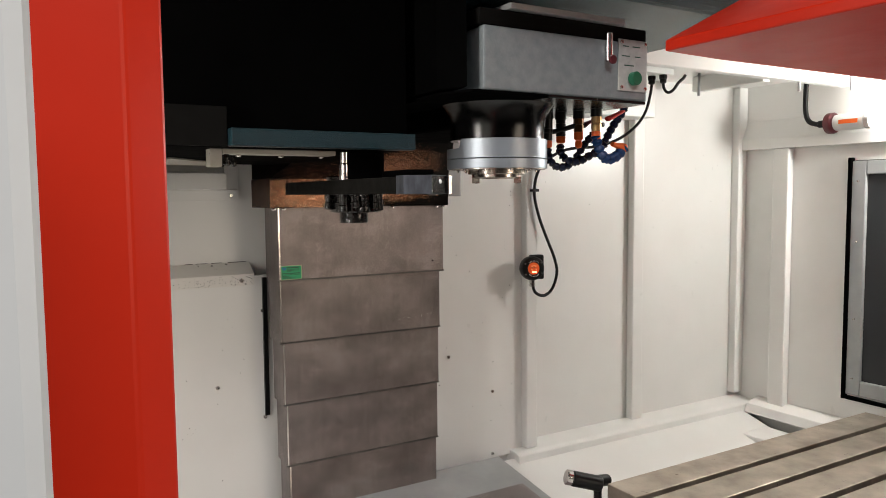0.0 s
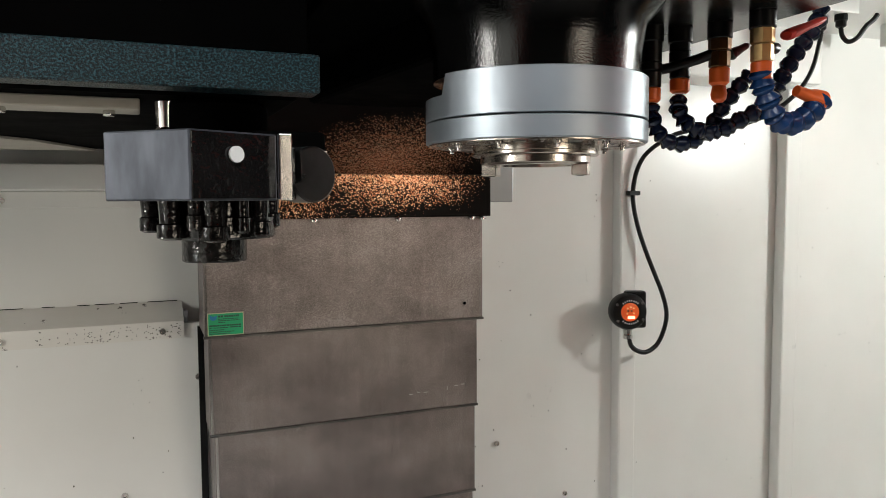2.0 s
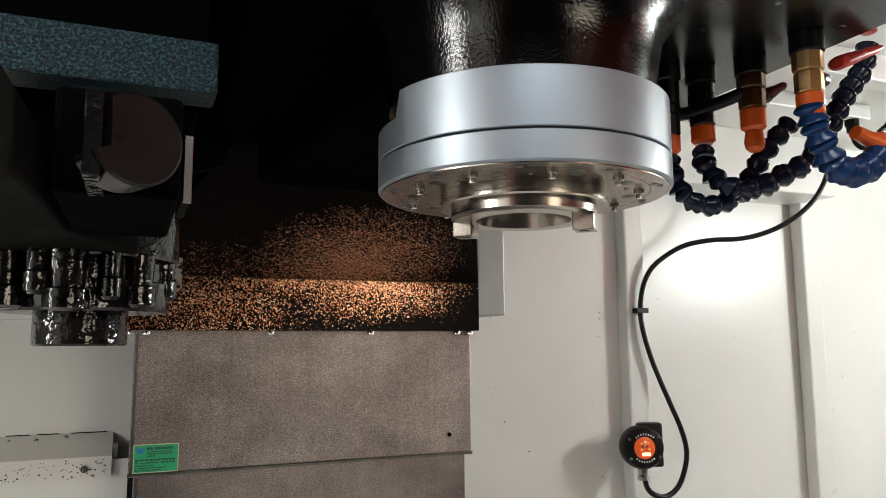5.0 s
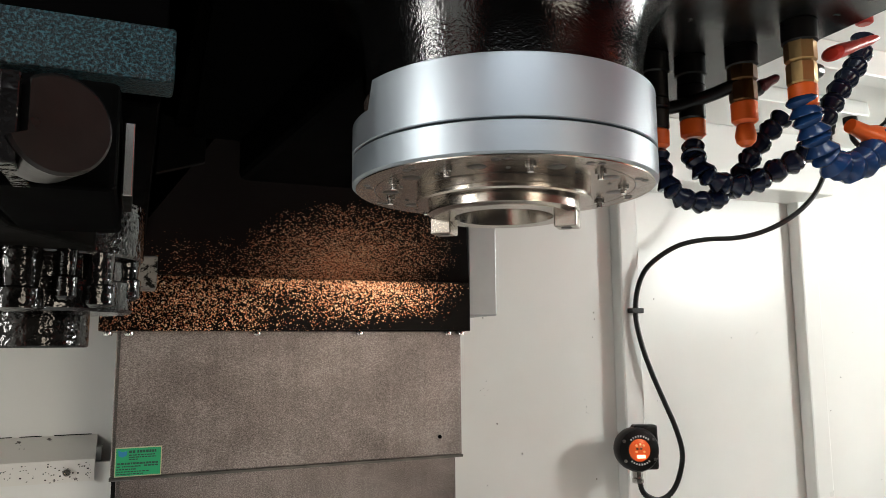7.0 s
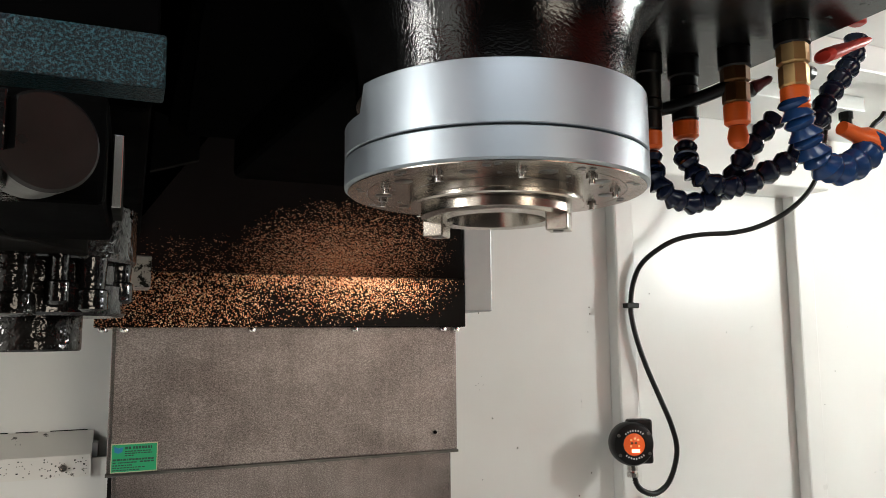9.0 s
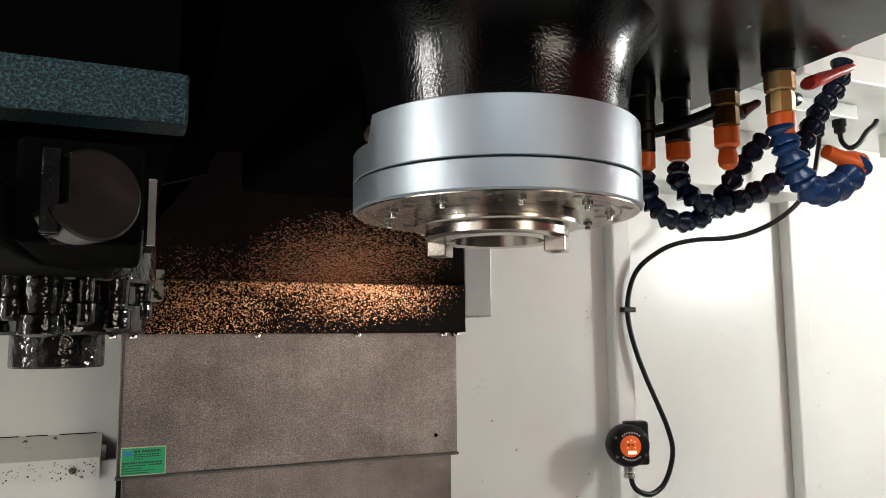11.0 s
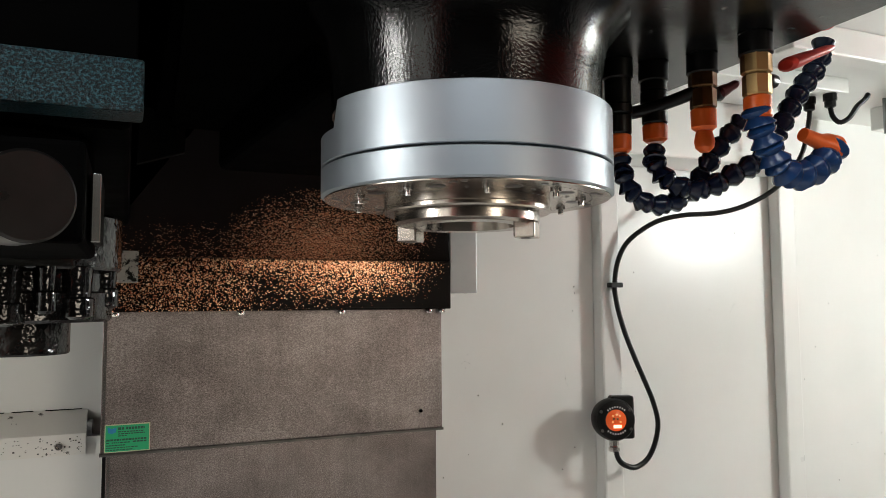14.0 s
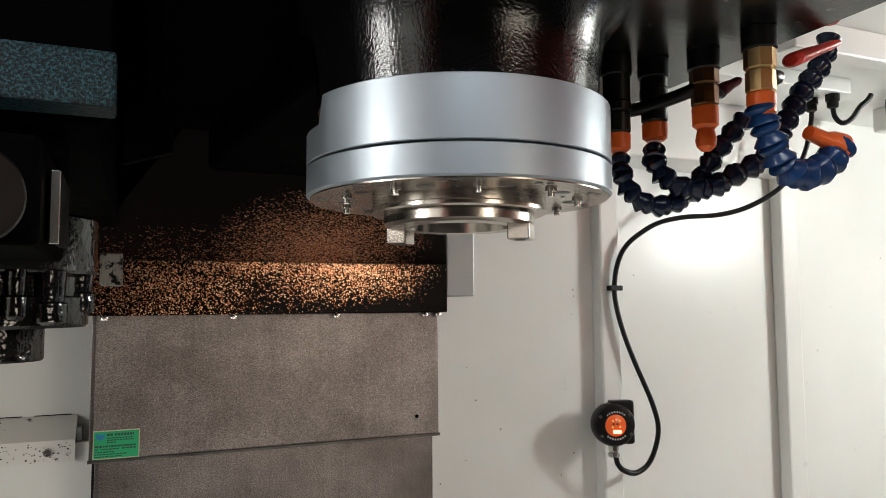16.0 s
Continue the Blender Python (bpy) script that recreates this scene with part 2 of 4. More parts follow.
TEAL.node_tree.nodes["Principled BSDF"].inputs["Specular IOR Level"].default_value = 0.3
BEIGE = paint("grimy_beige_paint", (0.36, 0.335, 0.28), (0.46, 0.43, 0.37), 0.45, scale=20, bump_scale=200, dirt=(0.03, 0.03, 0.025))
# Olive for barely lit sheets, with the shade put into the colour.
SHADED_OLIVE = paint("shaded_olive_paint", (0.0022, 0.002, 0.0016), (0.004, 0.0037, 0.003), 0.7, scale=14, bump_scale=200)
SHADED_OLIVE.node_tree.nodes["Principled BSDF"].inputs["Specular IOR Level"].default_value = 0.1


# ---- building blocks ----
def box_into(bm, lo, hi, turn=None):
    lo, hi = Vector(lo), Vector(hi)
    m = Matrix.Translation((lo + hi) / 2) @ Matrix.Diagonal((*(hi - lo), 1))
    if turn is not None:
        m = turn @ m
    return bmesh.ops.create_cube(bm, size=1, matrix=m)["verts"]


def box(lo, hi, bevel=0.0, turn=None):
    bm = bmesh.new()
    box_into(bm, lo, hi, turn)
    if bevel:
        bmesh.ops.bevel(bm, geom=bm.edges[:], offset=bevel, segments=2, affect="EDGES", profile=0.5)
    return bm


def lathe(profile, n=48, m=None, hollow=False):
    """Turn (radius, height) pairs about z."""
    bm = bmesh.new()
    rings = []
    for r, z in profile:
        rings.append([bm.verts.new((r * math.cos(2 * math.pi * k / n), r * math.sin(2 * math.pi * k / n), z)) for k in range(n)])
    for a, b in zip(rings, rings[1:]):
        for k in range(n):
            f = bm.faces.new((a[k], a[(k + 1) % n], b[(k + 1) % n], b[k]))
            f.smooth = True
    closed = len(profile) > 3 and abs(profile[0][0] - profile[-1][0]) < 1e-6 and abs(profile[0][1] - profile[-1][1]) > 1e-6 and hollow
    if closed:
        for k in range(n):
            bm.faces.new((rings[-1][k], rings[-1][(k + 1) % n], rings[0][(k + 1) % n], rings[0][k])).smooth = True
    for ring, flip in () if hollow else ((rings[0], True), (rings[-1], False)):
        if profile[0 if flip else -1][0] > 1e-5:
            bm.faces.new(ring[::-1] if flip else ring)
    bmesh.ops.recalc_face_normals(bm, faces=bm.faces)
    for e in bm.edges:
        if len(e.link_faces) == 2 and e.calc_face_angle(0) > 0.5:
            e.smooth = False
    if m is not None:
        bm.transform(m)
    return bm


def along(a, b):
    """Pose whose z axis runs from a to b, at a."""
    a, b = Vector(a), Vector(b)
    return Matrix.Translation(a) @ (b - a).to_track_quat("Z", "Y").to_matrix().to_4x4()


def rod(a, b, r, n=20, chamfer=0.0):
    h = (Vector(b) - Vector(a)).length
    c = chamfer
    prof = [(r - c, 0), (r, c), (r, h - c), (r - c, h)] if c else [(r, 0), (r, h)]
    return lathe(prof, n, along(a, b))


def prism(outline, z0, z1, bevel=0.0, m=None):
    """Upright block over an outline in plan."""
    bm = bmesh.new()
    lo = [bm.verts.new((x, y, z0)) for x, y in outline]
    hi = [bm.verts.new((x, y, z1)) for x, y in outline]
    bm.faces.new(lo[::-1])
    bm.faces.new(hi)
    for k in range(len(lo)):
        j = (k + 1) % len(lo)
        bm.faces.new((lo[k], lo[j], hi[j], hi[k]))
    bmesh.ops.recalc_face_normals(bm, faces=bm.faces)
    if bevel:
        bmesh.ops.bevel(bm, geom=bm.edges[:], offset=bevel, segments=2, affect="EDGES", profile=0.5)
    if m is not None:
        bm.transform(m)
    return bm


def smooth_path(points, steps=8):
    pts = [Vector(p) for p in points]
    pts = [2 * pts[0] - pts[1]] + pts + [2 * pts[-1] - pts[-2]]
    out = []
    for a, b, c, d in zip(pts, pts[1:], pts[2:], pts[3:]):
        for k in range(steps):
            t = k / steps
            out.append(0.5 * (2 * b + (c - a) * t + (2 * a - 5 * b + 4 * c - d) * t * t + (3 * b - a - 3 * c + d) * t ** 3))
    return out + [pts[-2]]


def tube(points, radius, n=12, ribs=0.0):
    """Hose along points; ribs: how far every other ring stands proud."""
    bm = bmesh.new()
    rings, normal = [], None
    for k, p in enumerate(points):
        d = (points[min(k + 1, len(points) - 1)] - points[max(k - 1, 0)]).normalized()
        if normal is None:
            normal = d.orthogonal().normalized()
        normal = (normal - d * normal.dot(d)).normalized()
        side = d.cross(normal)
        r = radius + (ribs if k % 2 else 0)
        rings.append([bm.verts.new(p + r * (normal * math.cos(2 * math.pi * i / n) + side * math.sin(2 * math.pi * i / n))) for i in range(n)])
    for a, b in zip(rings, rings[1:]):
        for i in range(n):
            bm.faces.new((a[i], a[(i + 1) % n], b[(i + 1) % n], b[i])).smooth = True
    bm.faces.new(rings[0][::-1])
    bm.faces.new(rings[-1])
    return bm


def even(points, step):
    """Points at even steps along a polyline."""
    out, left = [points[0]], step
    for a, b in zip(points, points[1:]):
        span, done = (b - a).length, 0.0
        while span - done >= left:
            done += left
            out.append(a + (b - a) * (done / span))
            left = step
        left -= span - done
    return out


def mesh_of(name, bm, material):
    me = bpy.data.meshes.new(name)
    bm.to_mesh(me)
    bm.free()
    for mat in material if isinstance(material, (list, tuple)) else (material,):
        me.materials.append(mat)
    return me


def thing(name, label, category, bm=None, material=None, group="", kind="", at=None):
    ob = new(name, mesh_of(name, bm, material) if bm else None)
    if at:
        ob.location = at
        if bm:
            ob.data.transform(Matrix.Translation(-Vector(at)))
        bpy.context.view_layer.update()
    return tagged(ob, label, category, group, kind)


def part(name, bm, material, parent, label=""):
    ob = new(name, mesh_of(name, bm, material))
    m = Matrix()
    p = parent
    while p:
        m = Matrix.Translation(p.location) @ m
        p = p.parent
    ob.data.transform(m.inverted())
    ob.parent = parent
    return tagged(ob, label)


def settle(things, by):
    """Move finished things, parts and all."""
    for ob in things:
        ob.location = ob.location + Vector(by)


def structure(name, label, category, bm, material):
    return thing(name, label, category, bm, material, kind="structure")


def screw_mesh():
    bm = lathe([(0.0001, 0), (0.0042, 0), (0.0046, 0.001), (0.0046, 0.0035), (0.0040, 0.0045), (0.0024, 0.0045), (0.0022, 0.002), (0.0001, 0.002)], 14)
    return mesh_of("screw", bm, CHROME)


SCREW = screw_mesh()


def screw(parent, p, towards=(0, -1, 0), size=1.0):
    ob = new("screw", SCREW)
    m = along(p, Vector(p) + Vector(towards)) @ Matrix.Scale(size, 4)
    q = parent
    off = Matrix()
    while q:
        off = Matrix.Translation(q.location) @ off
        q = q.parent
    ob.parent = parent
    ob.matrix_basis = off.inverted() @ m
    return ob


# ---- enclosure ----
YZX = Matrix(((0, 0, 1, 0), (1, 0, 0, 0), (0, 1, 0, 0), (0, 0, 0, 1)))
WY = 2.02
wall_north = structure("wall_north", "white painted sheet metal panel behind the column", "wall", prism([(0.437, 0.762), (1.5412, 0.762), (1.5412, 1.82), (1.20, 1.82), (1.20, 1.305), (0.437, 1.305)], -WY - 0.012, -WY, 0.001, Matrix(((1, 0, 0, 0), (0, 0, -1, 0), (0, 1, 0, 0), (0, 0, 0, 1)))), WHITE)
part("panel", box((0.30, 2.052, 1.25), (1.20, 2.062, 1.90)), WHITE, wall_north)
part("panel", box((-0.60, 2.062, 0.3), (0.431, 2.072, 1.30), 0.001), WHITE, wall_north)
part("corner_fill", box((0.432, 2.034, 1.262), (0.4975, 2.051, 1.33)), WHITE, wall_north)
part("backing", box((0.4312, 2.036, 0.3), (0.4368, 2.061, 1.26)), WHITE, wall_north)
part("fold", box((0.404, 2.045, 0.3), (0.431, 2.0615, 1.284), 0.002), WHITE, wall_north)
part("panel", box((-0.60, 2.085, 1.25), (0.455, 2.095, 1.90)), WHITE, wall_north)
part("skirt", box((0.437, WY + 0.014, 0.3), (1.56, WY + 0.024, 0.762)), WHITE, wall_north)
for p in ((0.711, 1.062), (0.576, 0.954), (1.303, 1.059), (1.441, 0.948), (0.815, 1.225), (0.815, 0.981), (1.441, 0.775)):
    screw(wall_north, (p[0], WY, p[1]))
wall_northeast = structure("wall_northeast", "white painted sheet metal wall with upright folded ribs", "wall", box((1.52, 2.06, 0.3), (2.52, 2.072, 1.83)), WHITE)
part("rib", box((1.5415, 1.998, 0.774), (1.5795, 2.059, 1.83), 0.004), WHITE, wall_northeast)
part("rib", box((1.975, 2.032, 0.774), (2.018, 2.059, 1.83), 0.004), WHITE, wall_northeast)
part("rib", box((2.455, 2.03, 0.79), (2.498, 2.059, 1.83), 0.004), WHITE, wall_northeast)
structure("wall_ledge", "white folded sheet metal ledge along the foot of the wall", "ledge", prism([(2.0585, 0.778), (1.990, 0.772), (1.978, 0.766), (1.972, 0.733), (2.0585, 0.722)], 1.501, 2.499, 0.003, YZX), WHITE)
RX = 2.50
wall_east = structure("wall_east", "white painted sheet metal side wall with window opening", "wall", box((RX, 1.672, 0.3), (RX + 0.012, 2.06, 1.83)), WHITE)
part("panel", box((RX, 0.55, 0.3), (RX + 0.012, 1.672, 0.868)), WHITE, wall_east)
part("panel", box((RX, 0.55, 1.572), (RX + 0.012, 1.672, 1.83)), WHITE, wall_east)
part("panel", box((RX, 0.55, 0.868), (RX + 0.012, 0.93, 1.572)), WHITE, wall_east)
part("rib", box((RX - 0.03, 1.857, 0.756), (RX - 0.001, 1.913, 1.619), 0.004), WHITE, wall_east)
part("rail", prism([(RX - 0.001, 1.6195), (RX - 0.03, 1.6195), (RX - 0.03, 1.652), (RX - 0.001, 1.716)], -2.05, -0.6, 0.002, Matrix(((1, 0, 0, 0), (0, 0, -1, 0), (0, 1, 0, 0), (0, 0, 0, 1)))), WHITE, wall_east)
part("ledge", prism([(RX - 0.001, 0.79), (RX - 0.06, 0.775), (RX - 0.07, 0.745), (RX - 0.001, 0.735)], -1.97, -0.6, 0.003, Matrix(((1, 0, 0, 0), (0, 0, -1, 0), (0, 1, 0, 0), (0, 0, 0, 1)))), WHITE, wall_east)
part("ledge", box((RX - 0.20, 1.2, 0.69), (RX - 0.071, 1.93, 0.72), 0.006), WHITE, wall_east)
window = structure("window_1", "dark window in a grey metal frame in the side wall", "window", box((RX - 0.012, 0.95, 0.89), (RX + 0.02, 0.99, 1.59), 0.003), GREYMETAL)
part("frame", box((RX - 0.012, 1.64, 0.89), (RX + 0.02, 1.684, 1.59), 0.003), GREYMETAL, window)
part("frame", box((RX - 0.012, 0.991, 0.89), (RX + 0.02, 1.639, 0.935), 0.003), GREYMETAL, window)
part("frame", box((RX - 0.012, 0.991, 1.55), (RX + 0.02, 1.639, 1.59), 0.003), GREYMETAL, window)
part("seal", box((RX - 0.018, 1.680, 0.875), (RX - 0.001, 1.692, 1.60), 0.002), BLACK_AND_SHADE, window)
part("seal", box((RX - 0.018, 0.95, 0.875), (RX - 0.001, 1.679, 0.885), 0.002), BLACK_AND_SHADE, window)
part("pane", box((RX, 0.99, 0.935), (RX + 0.008, 1.64, 1.55)), GLASS, window)
for z in (0.94, 1.12, 1.35, 1.53):
    screw(window, (RX - 0.012, 1.662, z), (-1, 0, 0), 0.8)
settle([window], (0, -0.020, -0.020))
structure("wall_west", "white painted sheet metal side wall", "wall", box((-0.612, 0.55, 0.3), (-0.60, 2.10, 1.90)), WHITE)

def specks(wall, n, x0, x1, z0, z1, y):
    """Dried oil specks and small drips on a painted wall, as one part."""
    bm = bmesh.new()
    for k in range(n):
        x, z = random.uniform(x0, x1), random.uniform(z0, z1)
        w, h = random.uniform(0.0005, 0.0013), random.uniform(0.0005, 0.0016)
        bmesh.ops.create_circle(bm, cap_ends=True, segments=7, radius=1, matrix=Matrix.Translation((x, y, z)) @ Matrix.Rotation(math.pi / 2, 4, "X") @ Matrix.Diagonal((w, h, 1, 1)))
        if k % 5 == 0:
            for i in range(4):
                bmesh.ops.create_circle(bm, cap_ends=True, segments=6, radius=random.uniform(0.0003, 0.0006), matrix=Matrix.Translation((x + random.uniform(-0.012, 0.012), y, z + random.uniform(-0.02, 0.02))) @ Matrix.Rotation(math.pi / 2, 4, "X"))
    return tagged(part("oil_specks", bm, GRIME, wall, "dried dark oil specks"), kind="stuff")


specks(wall_north, 26, 1.24, 1.53, 0.85, 1.50, 2.0196)
specks(wall_north, 14, 0.50, 0.80, 0.85, 1.27, 2.0196)
specks(wall_northeast, 34, 1.60, 2.45, 0.85, 1.62, 2.0596)

# deflectors and covers on the upper wall beside the column
shelf = thing("wall_deflector", "white sloping sheet metal deflector with spattered bolted lip", "deflector", prism([(2.052, 1.334), (2.052, 1.325), (2.020, 1.303), (2.020, 1.285), (2.012, 1.285), (2.012, 1.310)], 0.497, 0.797, 0, YZX), SPATTER)
# Grey strip standing for the dark shade at the deflector's end.
part("end_shade", box((0.797, 2.024, 1.290), (0.8035, 2.05, 1.322), 0.001), GREYMETAL, shelf)
for x in (0.566, 0.768):
    screw(shelf, (x, 2.012, 1.2965))
bm = bmesh.new()
for k in range(110):
    x, z, r = 0.797 - 0.19 * random.random() ** 1.3 - 0.004, random.uniform(1.287, 1.307), random.uniform(0.0003, 0.0008)
    box_into(bm, (x - r * random.uniform(0.8, 1.8), 2.0114, z - r), (x + r, 2.0119, z + r))
part("spatter", bm, RUBBER, shelf, "dark oil spatter")
x = 0.50
while x < 0.79:
    w = random.uniform(0.015, 0.05)
    # Broken dark line along the seam at the deflector's top edge.
    part("seam_line", box((x, 2.0505, 1.3342), (min(x + w, 0.796), 2.0518, 1.3352)), OILY, shelf)
    x += w + random.uniform(0.004, 0.03)
shelf2 = thing("wall_deflector", "white sloping sheet metal deflector with plain bolted lip", "deflector", prism([(2.085, 1.334), (2.085, 1.325), (2.062, 1.303), (2.062, 1.285), (2.016, 1.285), (2.016, 1.310)], -0.2, 0.4614, 0, YZX), WHITE)
screw(shelf2, (0.36, 2.016, 1.2965))
thing("wall_upright", "white square upright bar on the wall", "upright", box((0.4615, 2.000, 1.289), (0.487, 2.052, 1.75), 0.003), WHITE)
cover = thing("wall_cover", "white folded sheet metal cover bolted to the wall", "cover plate", box((0.553, 2.036, 1.473), (0.775, 2.052, 1.496), 0.001), WHITE)
part("hood", box((0.556, 2.010, 1.4965), (0.742, 2.052, 1.533), 0.002), WHITE, cover)
part("flange", box((0.520, 2.040, 1.473), (0.5525, 2.052, 1.58), 0.002), WHITE, cover)
part("flange", box((0.744, 2.040, 1.4965), (0.775, 2.052, 1.58), 0.002), WHITE, cover)
screw(cover, (0.572, 2.036, 1.484)), screw(cover, (0.757, 2.036, 1.484)), screw(cover, (0.537, 2.040, 1.49))
thing("wall_cover", "white sheet metal strip cover beside the upright bar", "cover plate", box((0.05, 2.030, 1.484), (0.455, 2.084, 1.56), 0.002), WHITE)

# roof of the enclosure
ceiling = structure("ceiling", "white sheet metal roof of the machining space", "ceiling", box((1.24, 0.9, 1.83), (2.52, 2.08, 1.842)), WHITE)
part("beam", box((1.50, 1.965, 1.702), (1.99, 2.059, 1.83), 0.003), WHITE, ceiling)
part("gland_box", box((1.24, 1.84, 1.805), (1.93, 1.964, 1.83), 0.002), WHITE, ceiling)
part("rail", box((1.62, 1.68, 1.79), (2.5, 1.71, 1.83), 0.003), WHITE, ceiling)
part("rail", box((2.14, 1.715, 1.785), (2.17, 1.96, 1.83), 0.003), WHITE, ceiling)
for x, y in ((2.10, 1.90), (2.28, 1.70), (2.40, 1.62)):
    part("hanger", rod((x, y, 1.83), (x, y, 1.765), 0.004, 12), GREYMETAL, ceiling)
# Black sheets stand in for the unlit space above and behind.
structure("roof_dark", "unlit black upper part of the machine", "ceiling", box((-0.62, 0.55, 2.3), (2.62, 2.4, 2.31)), BLACK_AND_SHADE)
structure("back_dark", "unlit black space behind the head", "wall", box((-0.62, 2.10, 0.3), (2.62, 2.11, 2.3)), BLACK_AND_SHADE)
tray = structure("floor_tray", "pale sheet metal chip tray under the table", "tray", box((-0.6, 0.7, 0.60), (2.5, 2.06, 0.61)), WHITE)
part("chute_slope", prism([(2.0, 0.755), (1.50, 0.61), (2.0, 0.61)], 1.46, 2.43, 0, YZX), WHITE, tray)
part("drain", box((2.30, 1.80, 0.6105), (2.42, 1.92, 0.618)), DARKSTEEL, tray)
saddle = thing("saddle_cover", "grey steel slideway cover in front of the column", "way cover", prism([(1.96, 0.79), (1.50, 0.72), (1.50, 0.61), (1.96, 0.61)], 0.80, 1.42, 0.002, YZX), GREYMETAL)
part("slide_plate", prism([(1.80, 0.7665), (1.50, 0.722), (1.50, 0.735), (1.80, 0.78)], 0.84, 1.38, 0.001, YZX), STEEL, saddle)

# front of the machine: red door frame and roof flap, and the workshop beyond
structure("door_post", "red painted door post with a worn folded edge", "door post", prism([(0.20, 0.70), (0.371, 0.70), (0.387, 0.712), (0.387, 0.80), (0.20, 0.80)], 0.1, 2.2, 0.0015), RED)
handle = thing("door_handle", "pale grey door grip bar with black end cap", "handle", box((0.292, 0.60, 0.7), (0.337, 0.64, 1.552), 0.006), PALE)
part("end_cap", box((0.290, 0.598, 1.5525), (0.339, 0.642, 1.56), 0.003), RUBBER, handle)
part("bracket", box((0.305, 0.64, 1.0), (0.335, 0.70, 1.03), 0.002), PALE, handle)
# Unseen white sheet added behind the door to whiten reflections and fill.
structure("unseen_lining", "unseen white lining behind the door, added to whiten reflections", "door lining", box((-0.6, 0.806, 0.3), (0.386, 0.812, 1.90)), WHITE)
structure("door_panel", "red painted sheet metal door", "door", box((-0.6, 0.70, 0.1), (0.199, 0.74, 2.2)), RED)
# Unseen panel, dark so the hood's right end reflects nothing bright.
structure("door_panel_right", "unseen right door panel, made dark for the hood's reflection", "door", box((1.75, 0.50, 0.1), (2.6, 0.54, 2.2)), GLASS)
structure("front_apron", "white painted sheet metal front under the door opening", "front panel", box((0.39, 0.45, 0.1), (1.75, 0.49, 0.80)), WHITE)
structure("roof_flap", "red painted sheet metal roof flap over the door opening", "roof flap", prism([(1.092, 1.670), (1.092, 1.684), (1.25, 1.76), (2.3, 1.76), (2.3, 1.67), (1.20, 1.668)], -1.10, -0.50, 0.002, Matrix(((1, 0, 0, 0), (0, 0, -1, 0), (0, 1, 0, 0), (0, 0, 0, 1)))), RED)
structure("floor", "grey concrete workshop floor", "floor", box((-5, -6, -0.02), (7, 4, 0.0)), CONCRETE)
for nm, lo, hi in (("wall_south", (-5, -6.1, 0), (7, -6, 4)), ("wall_far_west", (-5.1, -6, 0), (-5, 4, 4)), ("wall_far_east", (7, -6, 0), (7.1, 4, 4)), ("wall_far_north", (-5, 4, 0), (7, 4.1, 4))):
    structure(nm, "pale grey workshop wall", "wall", box(lo, hi), CONCRETE)
structure("workshop_ceiling", "pale grey workshop ceiling", "ceiling", box((-5, -6, 4), (7, 4, 4.1)), CONCRETE)

# ---- column, its sliding covers and the hood ----
AX, AY = 1.0, 1.364
column = thing("way_cover", "brushed steel telescopic cover on the machine column", "way cover")
for i in range(5):
    top = 1.4575 if i == 0 else 1.310 - 0.137 * (i - 1)
    bot = 1.304 - 0.137 * i
    x0, x1, y0 = 0.816 + 0.0055 * i, 1.2185 - 0.002 * i, 1.897 + (0.012 if i else 0) + 0.004 * i
    pl = part("cover_plate", box((x0, y0, bot), (x1, 1.985, top), 0.0012), STEEL, column)
    # Bright strip that paints in the highlight on the plate's left edge.
    part("edge_highlight", box((x0 + 0.0008, y0 - 0.0008, bot + 0.001), (x0 + 0.0042, y0 - 0.0002, top - 0.001)), CHROME, pl)
    part("wiper_lip", box((x0 - 0.001, y0 - 0.002, bot - 0.003), (x1 + 0.001, y0 + 0.006, bot + 0.0005), 0.0006), DARKSTEEL, pl)
part("plug", rod((1.188, 1.8965, 1.327), (1.188, 1.8945, 1.327), 0.0022, 12), BLACK_AND_SHADE, column)
for x, z, w, h in ((1.105, 1.192, 0.006, 0.0012), (1.118, 1.194, 0.004, 0.001), (1.128, 1.193, 0.007, 0.0010), (1.160, 1.197, 0.0012, 0.009), (1.166, 1.193, 0.0010, 0.006), (1.178, 1.198, 0.006, 0.001), (1.190, 1.199, 0.005, 0.0012), (1.196, 1.194, 0.0009, 0.008)):
    part("scratch", box((x, 1.9125, z), (x + w, 1.9131, z + h)), random.choice((DARKSTEEL, PLATE)), column)
# Narrow black strip filling the gap between cover plates and wall.
structure("gap_strip", "narrow black strip in the gap beside the column cover", "seal", box((0.8155, 2.012, 0.985), (0.8250, 2.0195, 1.30)), RUBBER)
SX, SY, SZ = 0.0035, 0.0085, 0.0420
sticker = thing("maker_label", "green printed label on the steel cover", "label", box((0.8165 + SX, 1.8955, 1.263 + SZ), (0.8625 + SX, 1.8968, 1.293 + SZ)), CREAM)
part("field", box((0.8175 + SX, 1.8950, 1.264 + SZ), (0.8615 + SX, 1.8955, 1.292 + SZ)), GREEN, sticker)
part("emblem", prism([(0.820, 1.2845), (0.8235, 1.283), (0.8275, 1.2845), (0.8285, 1.2895), (0.8235, 1.2885), (0.8195, 1.2905)], -1.8950, -1.8946, 0, Matrix(((1, 0, 0, SX), (0, 0, -1, 0), (0, 1, 0, SZ), (0, 0, 0, 1)))), LABELBLUE, sticker)
